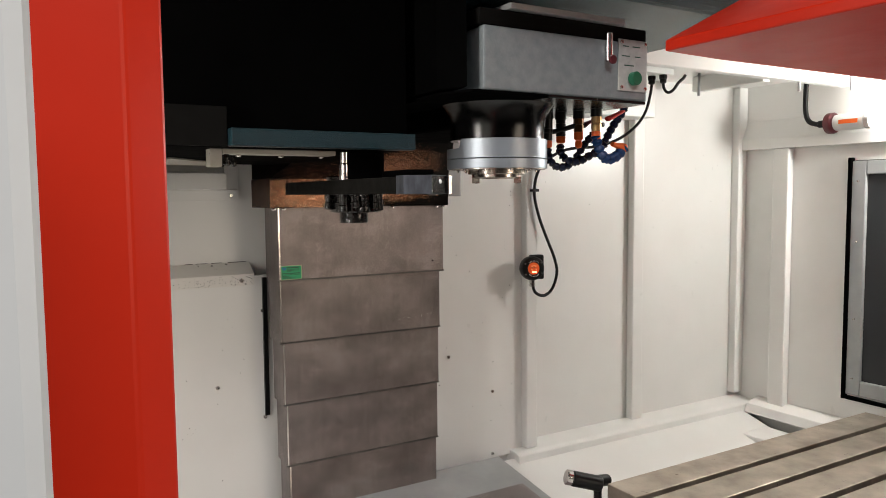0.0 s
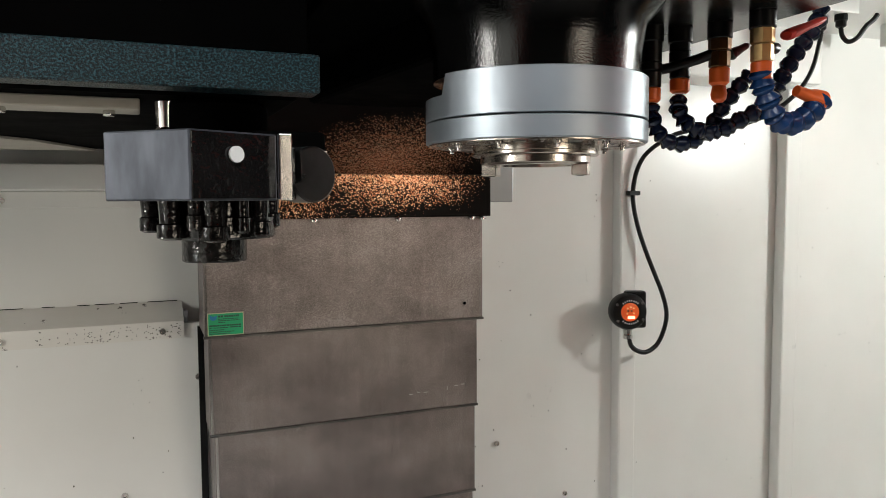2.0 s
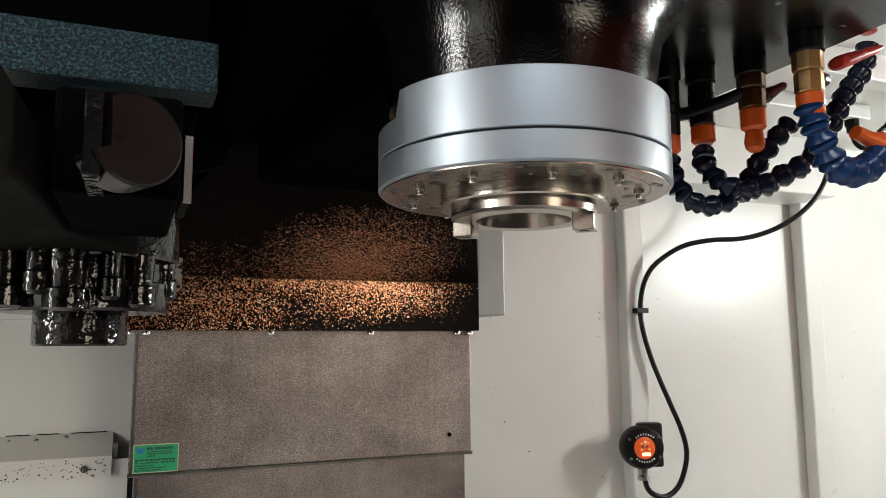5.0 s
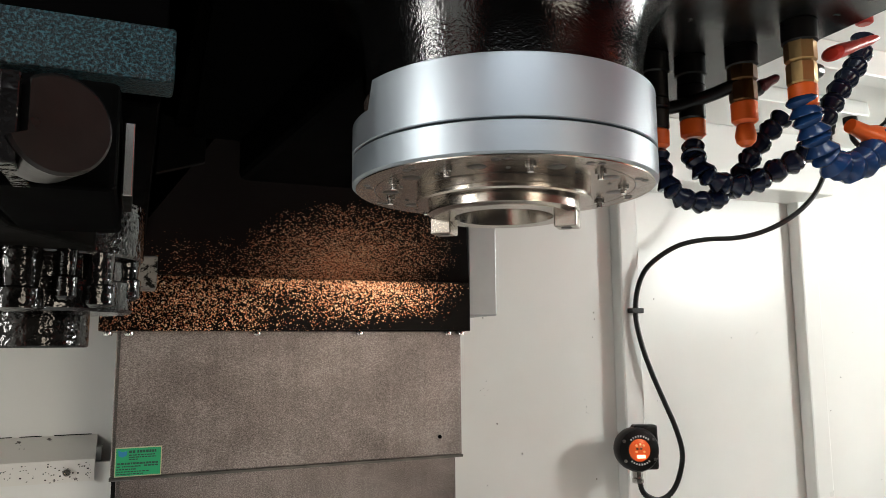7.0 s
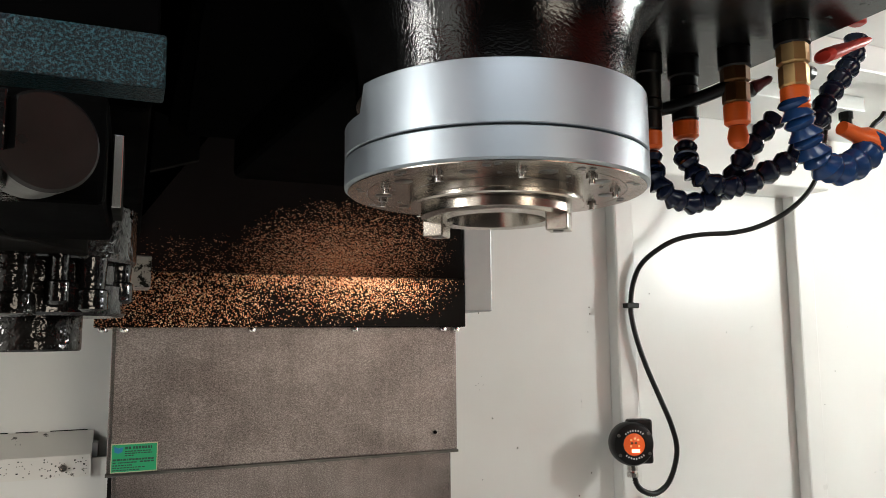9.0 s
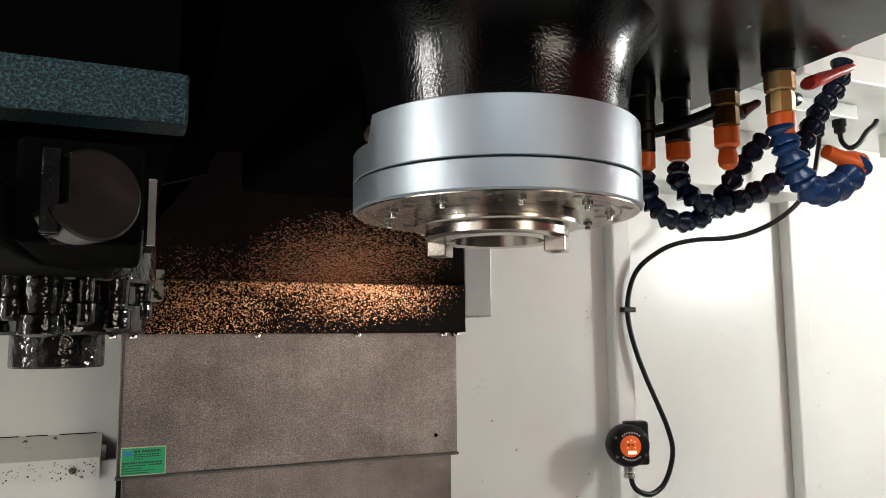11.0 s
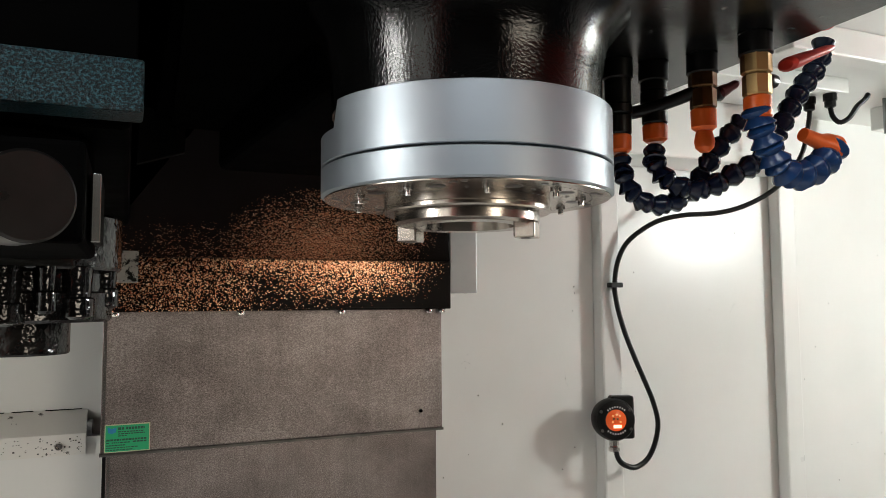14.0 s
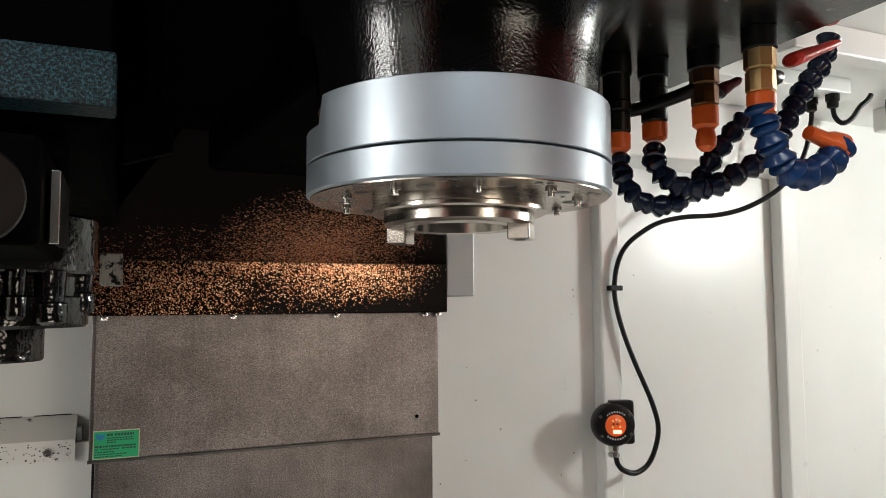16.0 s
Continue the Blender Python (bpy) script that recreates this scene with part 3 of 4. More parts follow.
for x0, x1, z, h in ((0.830, 0.836, 1.2885, 0.0026), (0.838, 0.858, 1.2885, 0.0026), (0.830, 0.856, 1.285, 0.0012), (0.830, 0.857, 1.2828, 0.0012), (0.830, 0.839, 1.2806, 0.0012), (0.8185, 0.859, 1.2765, 0.0020), (0.8185, 0.8215, 1.2735, 0.0013), (0.824, 0.842, 1.2735, 0.0013), (0.845, 0.859, 1.2738, 0.0016), (0.8185, 0.838, 1.2707, 0.0013), (0.8185, 0.850, 1.2682, 0.0011), (0.8185, 0.846, 1.2658, 0.0011)):
    x = x0
    while x < x1 - 0.0008:
        w = random.uniform(0.0012, 0.0034)
        part("print_bar", box((x + SX, 1.8946, z - h / 2 + SZ), (min(x + w, x1) + SX, 1.8949, z + h / 2 + SZ)), INK, sticker)
        x += w + 0.0006

hood = thing("head_hood", "black hood above the steel cover, its copper highlight painted as flecks", "hood")
part("apron", box((0.798, 1.886, 1.457), (1.227, 2.019, 1.518), 0.001), COPPER_GLINTS, hood)
bm = bmesh.new()
vs = [bm.verts.new(p) for p in ((0.800, 1.886, 1.5185), (1.226, 1.886, 1.5185), (1.115, 1.66, 1.637), (0.905, 1.66, 1.637), (0.800, 2.019, 1.5185), (1.226, 2.019, 1.5185), (1.226, 2.019, 2.25), (1.115, 1.66, 2.25), (0.905, 1.66, 2.25), (0.800, 2.019, 2.25))]
faces = []
for f in ((0, 1, 2, 3), (4, 5, 1, 0), (1, 5, 6, 7, 2), (0, 3, 8, 9, 4), (3, 2, 7, 8), (9, 8, 7, 6), (4, 9, 6, 5)):
    faces.append(bm.faces.new([vs[k] for k in f]))
bmesh.ops.recalc_face_normals(bm, faces=bm.faces)
part("slope", bm, SPARSE_GLINTS, hood)
for x in (0.807, 0.828, 0.962, 1.083, 1.198, 1.216):
    screw(hood, (x, 1.8915, 1.4570), (0, 0, -1), 1.1)
part("drip_pin", rod((1.2225, 2.0, 1.44), (1.2225, 1.96, 1.44), 0.003, 10), BLACK_AND_SHADE, hood)
thing("cable_duct", "grey painted box duct beside the hood", "duct", box((1.2340, 1.905, 1.4775), (1.275, 2.0195, 1.70), 0.002), GREYMETAL)
# Grey bracket, darkened in its colour as if unlit.
thing("cable_bracket", "grey sheet metal bracket behind the tool changer, shade put into its colour", "bracket", prism([(0.844, 1.587), (0.884, 1.600), (0.884, 1.628), (0.846, 1.64)], -1.70, -1.69, 0.001, Matrix(((1, 0, 0, 0), (0, 0, -1, 0), (0, 1, 0, 0), (0, 0, 0, 1)))), SHADED_OLIVE)
thing("corner_lug", "grimy bright steel lug in front of the hood", "lug", box((0.8315, 1.60, 1.4825), (0.8465, 1.64, 1.5055), 0.001), LUG)

# ---- spindle head ----
head = thing("spindle_head", "grey and black spindle head with steel flanged nose", "spindle head", at=(AX, AY, 1.48))
WIDE = 1.043
AXM = Matrix.Translation((AX, AY, 0)) @ Matrix.Diagonal((WIDE, WIDE, 1, 1))
part("neck", lathe([(0.0715, 1.5565), (0.0722, 1.575), (0.0755, 1.595), (0.088, 1.6115)], 72, AXM), WRINKLE, head, "black wrinkle-painted casting neck")
# Casting kept near black: its shade is put into the colour.
part("casting", prism([(0.93, 1.38), (1.07, 1.38), (1.10, 1.68), (0.90, 1.68)], 1.575, 2.2, 0.006), BLACK_AND_SHADE, head)
bm = lathe([(0.05, 1.5275), (0.0764, 1.5275), (0.0770, 1.528), (0.0770, 1.5565), (0.0764, 1.557), (0.05, 1.557)], 120, AXM, True)
for v in bm.verts:
    a = math.degrees(math.atan2(v.co.y - AY, v.co.x - AX)) % 360
    if 95 < a < 190.5 and v.co.z > 1.55:
        v.co.z = 1.543
part("upper_flange", bm, SATIN, head)
part("lower_flange", lathe([(0.040, 1.5115), (0.0757, 1.5115), (0.0770, 1.5125), (0.0770, 1.5260), (0.0764, 1.5265), (0.040, 1.5265)], 120, AXM, True), SATIN, head)
part("face_ring", lathe([(0.044, 1.5108), (0.0655, 1.5108), (0.0655, 1.5114), (0.044, 1.5114)], 96, AXM, True), TURNED, head)
part("face_rim", lathe([(0.0659, 1.5108), (0.0752, 1.5108), (0.0752, 1.5114), (0.0659, 1.5114)], 96, AXM, True), TURNED, head)
part("collar", lathe([(0.036, 1.5035), (0.0436, 1.5035), (0.0446, 1.5043), (0.0446, 1.5062), (0.0441, 1.5068), (0.0441, 1.5107), (0.036, 1.5107)], 96, AXM, True), TURNED, head)
part("nose_ring", lathe([(0.0150, 1.56), (0.0240, 1.5020), (0.0252, 1.4970), (0.0350, 1.4970), (0.0360, 1.4978), (0.0385, 1.4985), (0.0385, 1.5034), (0.030, 1.5034)], 96, AXM, True), TURNED, head)
for k in range(10):
    a = math.radians(254 + 36 * k)
    cx, cy = AX + 0.0625 * math.cos(a), AY + 0.0625 * math.sin(a)
    part("flange_pin", lathe([(0.0001, 1.5066), (0.0013, 1.5066), (0.0016, 1.5070), (0.0016, 1.5092), (0.0028, 1.5094), (0.0028, 1.5107), (0.0001, 1.5107)], 14, Matrix.Translation((cx, cy, 0))), CHROME, head)
    for da, r, rr in ((13, 0.0600, 0.0046), (22, 0.0715, 0.0022), (-10, 0.0735, 0.0018), (27, 0.056, 0.0012)):
        b = a + math.radians(da)
        part("bolt_hole", lathe([(0.0001, 1.5104), (rr * 0.85, 1.5104), (rr, 1.5107), (0.0001, 1.5107)], 16, Matrix.Translation((AX + r * math.cos(b), AY + r * math.sin(b), 0))), DARKSTEEL, head)
for a in (317.5, 137.5):
    tm = AXM @ Matrix.Rotation(math.radians(a), 4, "Z")
    key = part("drive_key", box((0.0268, -0.0064, 1.4895), (0.0380, 0.0064, 1.4982), 0.0008, tm), TURNED, head)
    part("key_screw", lathe([(0.0001, 1.4891), (0.0026, 1.4891), (0.0028, 1.4896), (0.0001, 1.4896)], 12, tm @ Matrix.Translation((0.032, 0, 0))), DARKSTEEL, key)
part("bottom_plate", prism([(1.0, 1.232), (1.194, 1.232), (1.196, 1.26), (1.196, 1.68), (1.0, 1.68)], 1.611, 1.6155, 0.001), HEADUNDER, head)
# Left part of the underside: its shade is put into the colour.
part("shaded_bottom", prism([(0.868, 1.232), (0.9995, 1.232), (0.9995, 1.68), (0.86, 1.68), (0.848, 1.29)], 1.611, 1.6155, 0.001), BLACK_AND_SHADE, head)
part("front_cover", prism([(0.889, 1.235), (1.200, 1.235), (1.202, 1.26), (1.202, 1.68), (0.95, 1.68), (0.891, 1.27)], 1.616, 1.7045, 0.003), HEADGREY, head)
# Black block added over the grey cover's left side to darken it.
part("dark_side_block", prism([(0.846, 1.29), (0.8675, 1.243), (0.8705, 1.28), (0.945, 1.68), (0.846, 1.68)], 1.6185, 1.90, 0.002), BLACK_AND_SHADE, head)
# Added dark block filling the unlit gap above the grey cover.
part("dark_filler", prism([(0.884, 1.238), (1.200, 1.238), (1.206, 1.26), (1.206, 1.68), (0.95, 1.68), (0.886, 1.27)], 1.705, 1.728, 0.002), SHADED_OLIVE, head)
part("cover_lip", box((0.93, 1.228, 1.7285), (1.145, 1.30, 1.737), 0.001), GREYMETAL, head)
part("top_casting", prism([(0.92, 1.16), (1.42, 1.16), (1.42, 1.68), (0.96, 1.68), (0.92, 1.30)], 1.745, 2.2, 0.01), TEAL, head)
pl = part("control_plate", box((1.1365, 1.2325, 1.630), (1.1965, 1.2348, 1.7085), 0.0006), PLATE, head, "worn engraved metal plate")
part("push_button", rod((1.166, 1.2324, 1.649), (1.166, 1.222, 1.649), 0.0105, 24, 0.001), KNOB, pl, "round green push button")
for x, z, w in ((1.151, 1.698, 0.012), (1.173, 1.698, 0.016), (1.151, 1.683, 0.016), (1.176, 1.683, 0.012), (1.158, 1.669, 0.02)):
    part("print_bar", box((x - w / 2, 1.2320, z - 0.0008), (x + w / 2, 1.2324, z + 0.0008)), INK, pl)
for x, z in ((1.1415, 1.635), (1.1915, 1.635), (1.1415, 1.7035), (1.1915, 1.7035)):
    screw(pl, (x, 1.2325, z), (0, -1, 0), 0.6)
sg = part("sight_glass", rod((1.114, 1.230, 1.671), (1.114, 1.230, 1.714), 0.006, 16, 0.002), CHROME, head)
part("lens", rod((1.114, 1.224, 1.673), (1.114, 1.219, 1.673), 0.0068, 20, 0.001), REDDARK, sg)
settle([head], (0.012, 0.012, 0.0105))


# ---- coolant valves and ball-jointed hoses under the head ----
def stack(name, label, x, y, cols, bottom, arm=None):
    """One coolant outlet: black stem, fitting, hose collar, from the head's underside down."""
    st = thing(name, label, "coolant valve", group="coolant outlets under the head", at=(x, y, 1.6108))
    m = Matrix.Translation((x, y, 0))
    part("stem", lathe([(0.0085, cols[0]), (0.0085, 1.598), (0.0098, 1.599), (0.0098, 1.6106)], 20, m), RUBBER, st)
    part("fitting", lathe([(0.0075, cols[1]), (0.0082, cols[1] + 0.001), (0.0082, cols[1] + 0.012), (0.0070, cols[1] + 0.0125), (0.0088, cols[1] + 0.014), (0.0088, cols[0] - 0.001), (0.0075, cols[0])], 8 if arm else 18, m), (BRASS if arm == 2 else BRASSDARK if arm else RUBBER), st)
    part("collar", lathe([(0.0055, bottom), (0.0078, bottom + 0.002), (0.0080, cols[1] - 0.001), (0.0070, cols[1])], 18, m), ORANGE, st)
    if arm:
        lv = part("valve_stub", rod((x + 0.006, y + 0.002, cols[1] + 0.012), (x + 0.018, y + 0.004, cols[1] + 0.012), 0.0042, 12), RUBBER, st)
        tip = (1.224, y - 0.002, 1.6105) if arm == 2 else (1.189, y, 1.596)
        root = (1.187, y - 0.002, 1.5955) if arm == 2 else (x + 0.017, y + 0.004, cols[1] + 0.013)
        L = (Vector(tip) - Vector(root)).length
        part("lever", lathe([(0.0052, -0.002), (0.0078, 0.0), (0.0076, L * 0.2), (0.0056, L * 0.55), (0.0052, L * 0.85), (0.0036, L * 0.97), (0.0012, L)], 14, along(root, tip) @ Matrix.Diagonal((1, 0.55, 1, 1))), REDPLASTIC if arm == 2 else REDDARK, st, "red lever handle")
    return st


V4, V3, V2, V1 = (1.1635, 1.313), (1.160, 1.353), (1.142, 1.378), (1.117, 1.383)
stack("coolant_valve", "brass coolant valve with red lever and orange collar", *V4, (1.604, 1.574), 1.560, 2)
stack("coolant_valve", "oil-dark brass coolant valve ending in an orange plug", *V3, (1.602, 1.576), 1.562, 1)
stack("coolant_outlet", "black coolant outlet with orange hose collar", *V2, (1.592, 1.570), 1.558)
stack("coolant_outlet", "black coolant outlet with orange hose collar beside the flange", *V1, (1.582, 1.562), 1.550)
thing("plug_tip", "orange plastic ball plug on a brass valve", "plug", lathe([(0.003, 1.5485), (0.0056, 1.551), (0.0064, 1.555), (0.0056, 1.559), (0.0050, 1.5615)], 18, Matrix.Translation((*V3, 0))), ORANGE)
thing("manifold_pipe", "black crossbar pipe joining the coolant valves", "pipe", tube(smooth_path([(1.100, 1.392, 1.5745), (1.128, 1.381, 1.5775), (1.146, 1.366, 1.583), (1.157, 1.353, 1.588)], 4), 0.0042, 12), RUBBER)


def ball_hose(label, points, radius, material, step, tip=None):
    """Ball-jointed coolant hose: a chain of flared sockets along a path."""
    path = even(smooth_path(points, 10), step)
    hose = thing("coolant_hose", label, "coolant hose", group="coolant hoses under the head", at=tuple(path[0]))
    for a, b in zip(path, path[1:]):
        h = (b - a).length
        m = along(a, b)
        part("hose_joint", lathe([(radius * 0.50, -h * 0.05), (radius * 0.78, h * 0.08), (radius * 0.92, h * 0.24), (radius * 0.80, h * 0.42), (radius * 0.62, h * 0.52), (radius * 0.66, h * 0.60), (radius * 0.98, h * 0.92), (radius * 1.0, h * 1.0), (radius * 0.84, h * 1.04), (radius * 0.6, h * 1.0)], 16, m), material, hose)
    if tip:
        h = (Vector(tip) - path[-1]).length
        part("nozzle", lathe([(radius * 0.7, -0.004), (radius * 0.85, -0.001), (radius * 0.72, h * 0.3), (radius * 0.50, h * 0.5), (radius * 0.44, h), (radius * 0.25, h)], 16, along(path[-1], tip)), ORANGE, hose, "orange nozzle tip")
    return hose


ball_hose("thick blue ball-jointed coolant hose with orange tip", [(1.161, 1.313, 1.5675), (1.163, 1.313, 1.5595), (1.168, 1.313, 1.5505), (1.173, 1.313, 1.5395), (1.182, 1.313, 1.5305), (1.197, 1.313, 1.5295), (1.211, 1.313, 1.5355), (1.222, 1.313, 1.5445), (1.226, 1.313, 1.5515)], 0.0096, BLUE, 0.0116, (1.199, 1.313, 1.5545))
ball_hose("dark navy ball-jointed coolant hose hanging in a loop", [(1.141, 1.378, 1.5545), (1.137, 1.374, 1.5465), (1.139, 1.37, 1.5355), (1.15, 1.366, 1.5275), (1.159, 1.362, 1.5255), (1.169, 1.358, 1.5275), (1.181, 1.354, 1.5345), (1.191, 1.35, 1.5395), (1.202, 1.346, 1.5475), (1.211, 1.345, 1.557)], 0.0078, NAVY, 0.0122)
ball_hose("dark navy ball-jointed coolant hose hanging low beside the flange", [(1.118, 1.383, 1.5485), (1.117, 1.381, 1.5405), (1.118, 1.379, 1.5315), (1.125, 1.377, 1.5205), (1.14, 1.375, 1.5165), (1.155, 1.373, 1.5205), (1.168, 1.371, 1.5305), (1.177, 1.369, 1.5445), (1.183, 1.367, 1.5535), (1.189, 1.365, 1.5615), (1.199, 1.363, 1.5715), (1.208, 1.361, 1.5815)], 0.0074, NAVY, 0.0122)
ball_hose("dark navy ball-jointed coolant hose rising to the head", [(1.212, 1.345, 1.560), (1.218, 1.345, 1.570), (1.224, 1.345, 1.5785), (1.236, 1.345, 1.5945), (1.249, 1.345, 1.608), (1.257, 1.345, 1.6215), (1.262, 1.345, 1.640)], 0.0076, NAVY, 0.0122)
thing("hose_stub", "red ring fitting holding a coolant hose under the head", "fitting", lathe([(0.004, 1.640), (0.0055, 1.641), (0.0055, 1.652), (0.004, 1.653)], 18, Matrix.Translation((1.262, 1.345, 0))), REDPLASTIC)

settle([ob for ob in scene.objects if ob.parent is None and ob.name.split(".")[0] in ("coolant_valve", "coolant_outlet", "plug_tip", "manifold_pipe", "coolant_hose", "hose_stub")], (0.012, 0.010, 0.0105))

# ---- tool changer ----
atc = thing("tool_changer", "tool changer housing, teal below, shade put in as black above", "tool changer", at=(0.6, 1.6, 1.534))
part("front_strip", box((0.573, 1.327, 1.5345), (0.8385, 1.349, 1.5575), 0.0015), TEAL, atc, "teal hammer-finish lower strip")
# The plate's dimness is put into its colour.
part("front_plate", box((0.436, 1.341, 1.5345), (0.572, 1.349, 1.585), 0.001), SHADED_OLIVE, atc)
# Upper housing in near-zero black, its lack of light put into the colour.
part("housing", box((0.15, 1.361, 1.5625), (0.4295, 1.90, 2.25), 0.004), BLACK_AND_SHADE, atc)
part("housing", box((0.43, 1.361, 1.5345), (0.834, 1.90, 2.25), 0.004), BLACK_AND_SHADE, atc)
part("upper_housing", box((0.15, 1.35, 1.559), (0.836, 1.3605, 2.25), 0.001), BLACK_AND_SHADE, atc)
part("edge_rail", box((0.577, 1.385, 1.5275), (0.738, 1.418, 1.5344), 0.001), BEIGE, atc)
part("latch_block", box((0.560, 1.388, 1.510), (0.576, 1.412, 1.5344), 0.001), BEIGE, atc)
for x in (0.60, 0.66, 0.72):
    screw(atc, (x, 1.397, 1.5275), (0, 0, -1), 0.8)
# Black box added to fill the dark band under the side cover.
part("dark_band", box((0.15, 1.62, 1.497), (0.43, 1.85, 1.5344), 0.002), BLACK_AND_SHADE, atc)
part("side_cover", prism([(0.15, 1.513), (0.428, 1.513), (0.373, 1.561), (0.15, 1.561)], -1.60, -1.50, 0.001, Matrix(((1, 0, 0, 0), (0, 0, -1, 0), (0, 1, 0, 0), (0, 0, 0, 1)))), BEIGE, atc)
# Sheet cut to its lit part; the shadow's edge is in the shape.
part("lit_sheet_part", prism([(0.552, 1.62), (0.64, 1.74), (0.69, 1.88), (0.552, 1.88)], 1.531, 1.5335, 0), BEIGE, atc)
part("edge_rail", box((0.20, 1.40, 1.531), (0.43, 1.42, 1.5344), 0.001), OILY, atc)
for x, y, r in ((0.585, 1.40, 0.006), (0.602, 1.43, 0.004), (0.592, 1.46, 0.005)):
    part("latch_pin", lathe([(r * 0.5, 1.512), (r, 1.5135), (r, 1.519), (r * 0.6, 1.520), (r * 0.6, 1.5344)], 14, Matrix.Translation((x, y, 0))), OILYCHROME, atc)

settle([atc], (0.0055, 0.012, 0.0125))

HX, HY = 0.785, 1.415
arm = thing("gripper_arm", "oily steel tool-change arm with gripper jaws", "gripper arm", at=(HX, HY, 1.472))
part("beam", prism([(0.731, 1.195), (0.779, 1.195), (0.785, 1.34), (0.81, 1.40), (0.81, 1.44), (0.785, 1.50), (0.775, 1.63), (0.752, 1.645), (0.738, 1.63), (0.736, 1.50)], 1.4725, 1.4935, 0.0015), ARMDARK, arm)
jaw = part("jaw", prism([(0.7255, 1.168), (0.7505, 1.1455), (0.7795, 1.160), (0.781, 1.1945), (0.729, 1.1945)], 1.472, 1.4945, 0.0006), JAW, arm, "ground steel jaw block")
part("jaw_face", prism([(0.7512, 1.1448), (0.7790, 1.1588), (0.7786, 1.1596), (0.7508, 1.1456)], 1.4728, 1.4938), OILY, jaw)
part("drain_hole", rod((0.7650, 1.1512, 1.4870), (0.7654, 1.1504, 1.4870), 0.0027, 16), PRINT, jaw)
bm = rod((0.8035, 1.247, 1.4835), (0.8095, 1.235, 1.4835), 0.0128, 48, 0.0008)
for v in bm.verts:
    u = (v.co.x - 0.8065) * 0.894 + (v.co.y - 1.241) * 0.447
    if u < -0.0075 and v.co.z > 1.4795:
        v.co.x -= (u + 0.0075) * 0.894
        v.co.y -= (u + 0.0075) * 0.447
part("plunger", bm, PLUNGER, arm)
part("plunger_key", box((0.796, 1.232, 1.4722), (0.8005, 1.262, 1.495), 0.0005), OILY, arm)
part("jaw_plate", box((0.7797, 1.1555, 1.472), (0.7842, 1.159, 1.4945), 0.0004), CHROME, jaw)
part("side_plate", box((0.8225, 1.277, 1.476), (0.8255, 1.315, 1.4975), 0.0005), ARMDARK, arm)
part("side_edge", box((0.8228, 1.2755, 1.4745), (0.8256, 1.2768, 1.4970), 0.0003), CHROME, arm)
part("guide_block", box((0.786, 1.262, 1.473), (0.8215, 1.35, 1.505), 0.002), BLACK_AND_SHADE, arm)
part("pivot_post", lathe([(0.0085, 1.4936), (0.0085, 1.502), (0.0078, 1.503), (0.0078, 1.516), (0.0062, 1.518), (0.0070, 1.5342)], 24, Matrix.Translation((0.754, 1.408, 0))), CHROME, arm)
# Unseen sleeve, near black for the dark above the beam.
part("pivot_sleeve", rod((HX, HY, 1.4936), (HX, HY, 1.5344), 0.033, 32, 0.002), BLACK_AND_SHADE, arm)
part("hub", lathe([(0.020, 1.4455), (0.0385, 1.4455), (0.0400, 1.447), (0.0400, 1.460), (0.0375, 1.461), (0.0375, 1.470), (0.0430, 1.4715), (0.0440, 1.473), (0.0440, 1.4985), (0.042, 1.500), (0.020, 1.500)], 40, Matrix.Translation((HX + 0.002, HY + 0.031, 0))), OILY, arm)
part("hub_cap", lathe([(0.0180, 1.4290), (0.0215, 1.4290), (0.0222, 1.4300), (0.0222, 1.4473), (0.0180, 1.4473)], 32, Matrix.Translation((HX, HY + 0.033, 0))), OILYCHROME, arm)
for k, (dx, dy, r, z0) in enumerate(((-0.030, 0.000, 0.009, 1.446), (-0.004, -0.012, 0.010, 1.4445), (0.026, 0.002, 0.0085, 1.447), (-0.042, 0.030, 0.007, 1.450), (0.038, 0.024, 0.007, 1.452), (-0.016, -0.014, 0.0055, 1.452), (0.014, -0.012, 0.005, 1.450))):
    part("hub_bolt", lathe([(r * 0.6, z0), (r, z0 + 0.0015), (r, z0 + 0.010), (r * 0.8, z0 + 0.011), (r * 0.9, 1.4724)], 16, Matrix.Translation((HX + dx, HY + dy, 0))), OILYCHROME if k % 2 else OILY, arm)

settle([arm], (0.005, -0.006, 0.0115))

# ---- probe receiver and its cable ----
OX, OY, OZ = 1.537, 1.965, 1.282
rec = thing("probe_receiver", "round black optical receiver with glowing orange window", "receiver", at=(OX, 2.0, OZ))
face = look((OX, OY, OZ), (OX - 0.28, OY - 0.92, OZ + 0.02)) @ Matrix.Rotation(math.pi, 4, "Y")
part("body", lathe([(0.026, -0.020), (0.0315, -0.018), (0.0325, -0.012), (0.0325, 0.002), (0.030, 0.007), (0.0225, 0.010), (0.0175, 0.010), (0.0165, 0.008), (0.0001, 0.008)], 40, face), RUBBER, rec)
part("block", box((-0.004, -0.030, -0.020), (0.033, 0.036, 0.001), 0.004, face @ Matrix.Rotation(math.pi, 4, "Z") @ Matrix.Rotation(math.pi, 4, "Z")), RUBBER, rec)
part("window", lathe([(0.0165, 0.0082), (0.0160, 0.0092), (0.008, 0.0105), (0.0001, 0.011)], 32, face), AMBER, rec, "glowing orange window")
for x, y in ((-0.0055, 0.007), (0, 0.009), (0.0055, 0.007), (-0.006, -0.002), (0.006, -0.002)):
    part("indicator", lathe([(0.0016, 0.0105), (0.0016, 0.0115), (0.0001, 0.0118)], 10, face @ Matrix.Translation((x, y, 0))), DOT, rec)
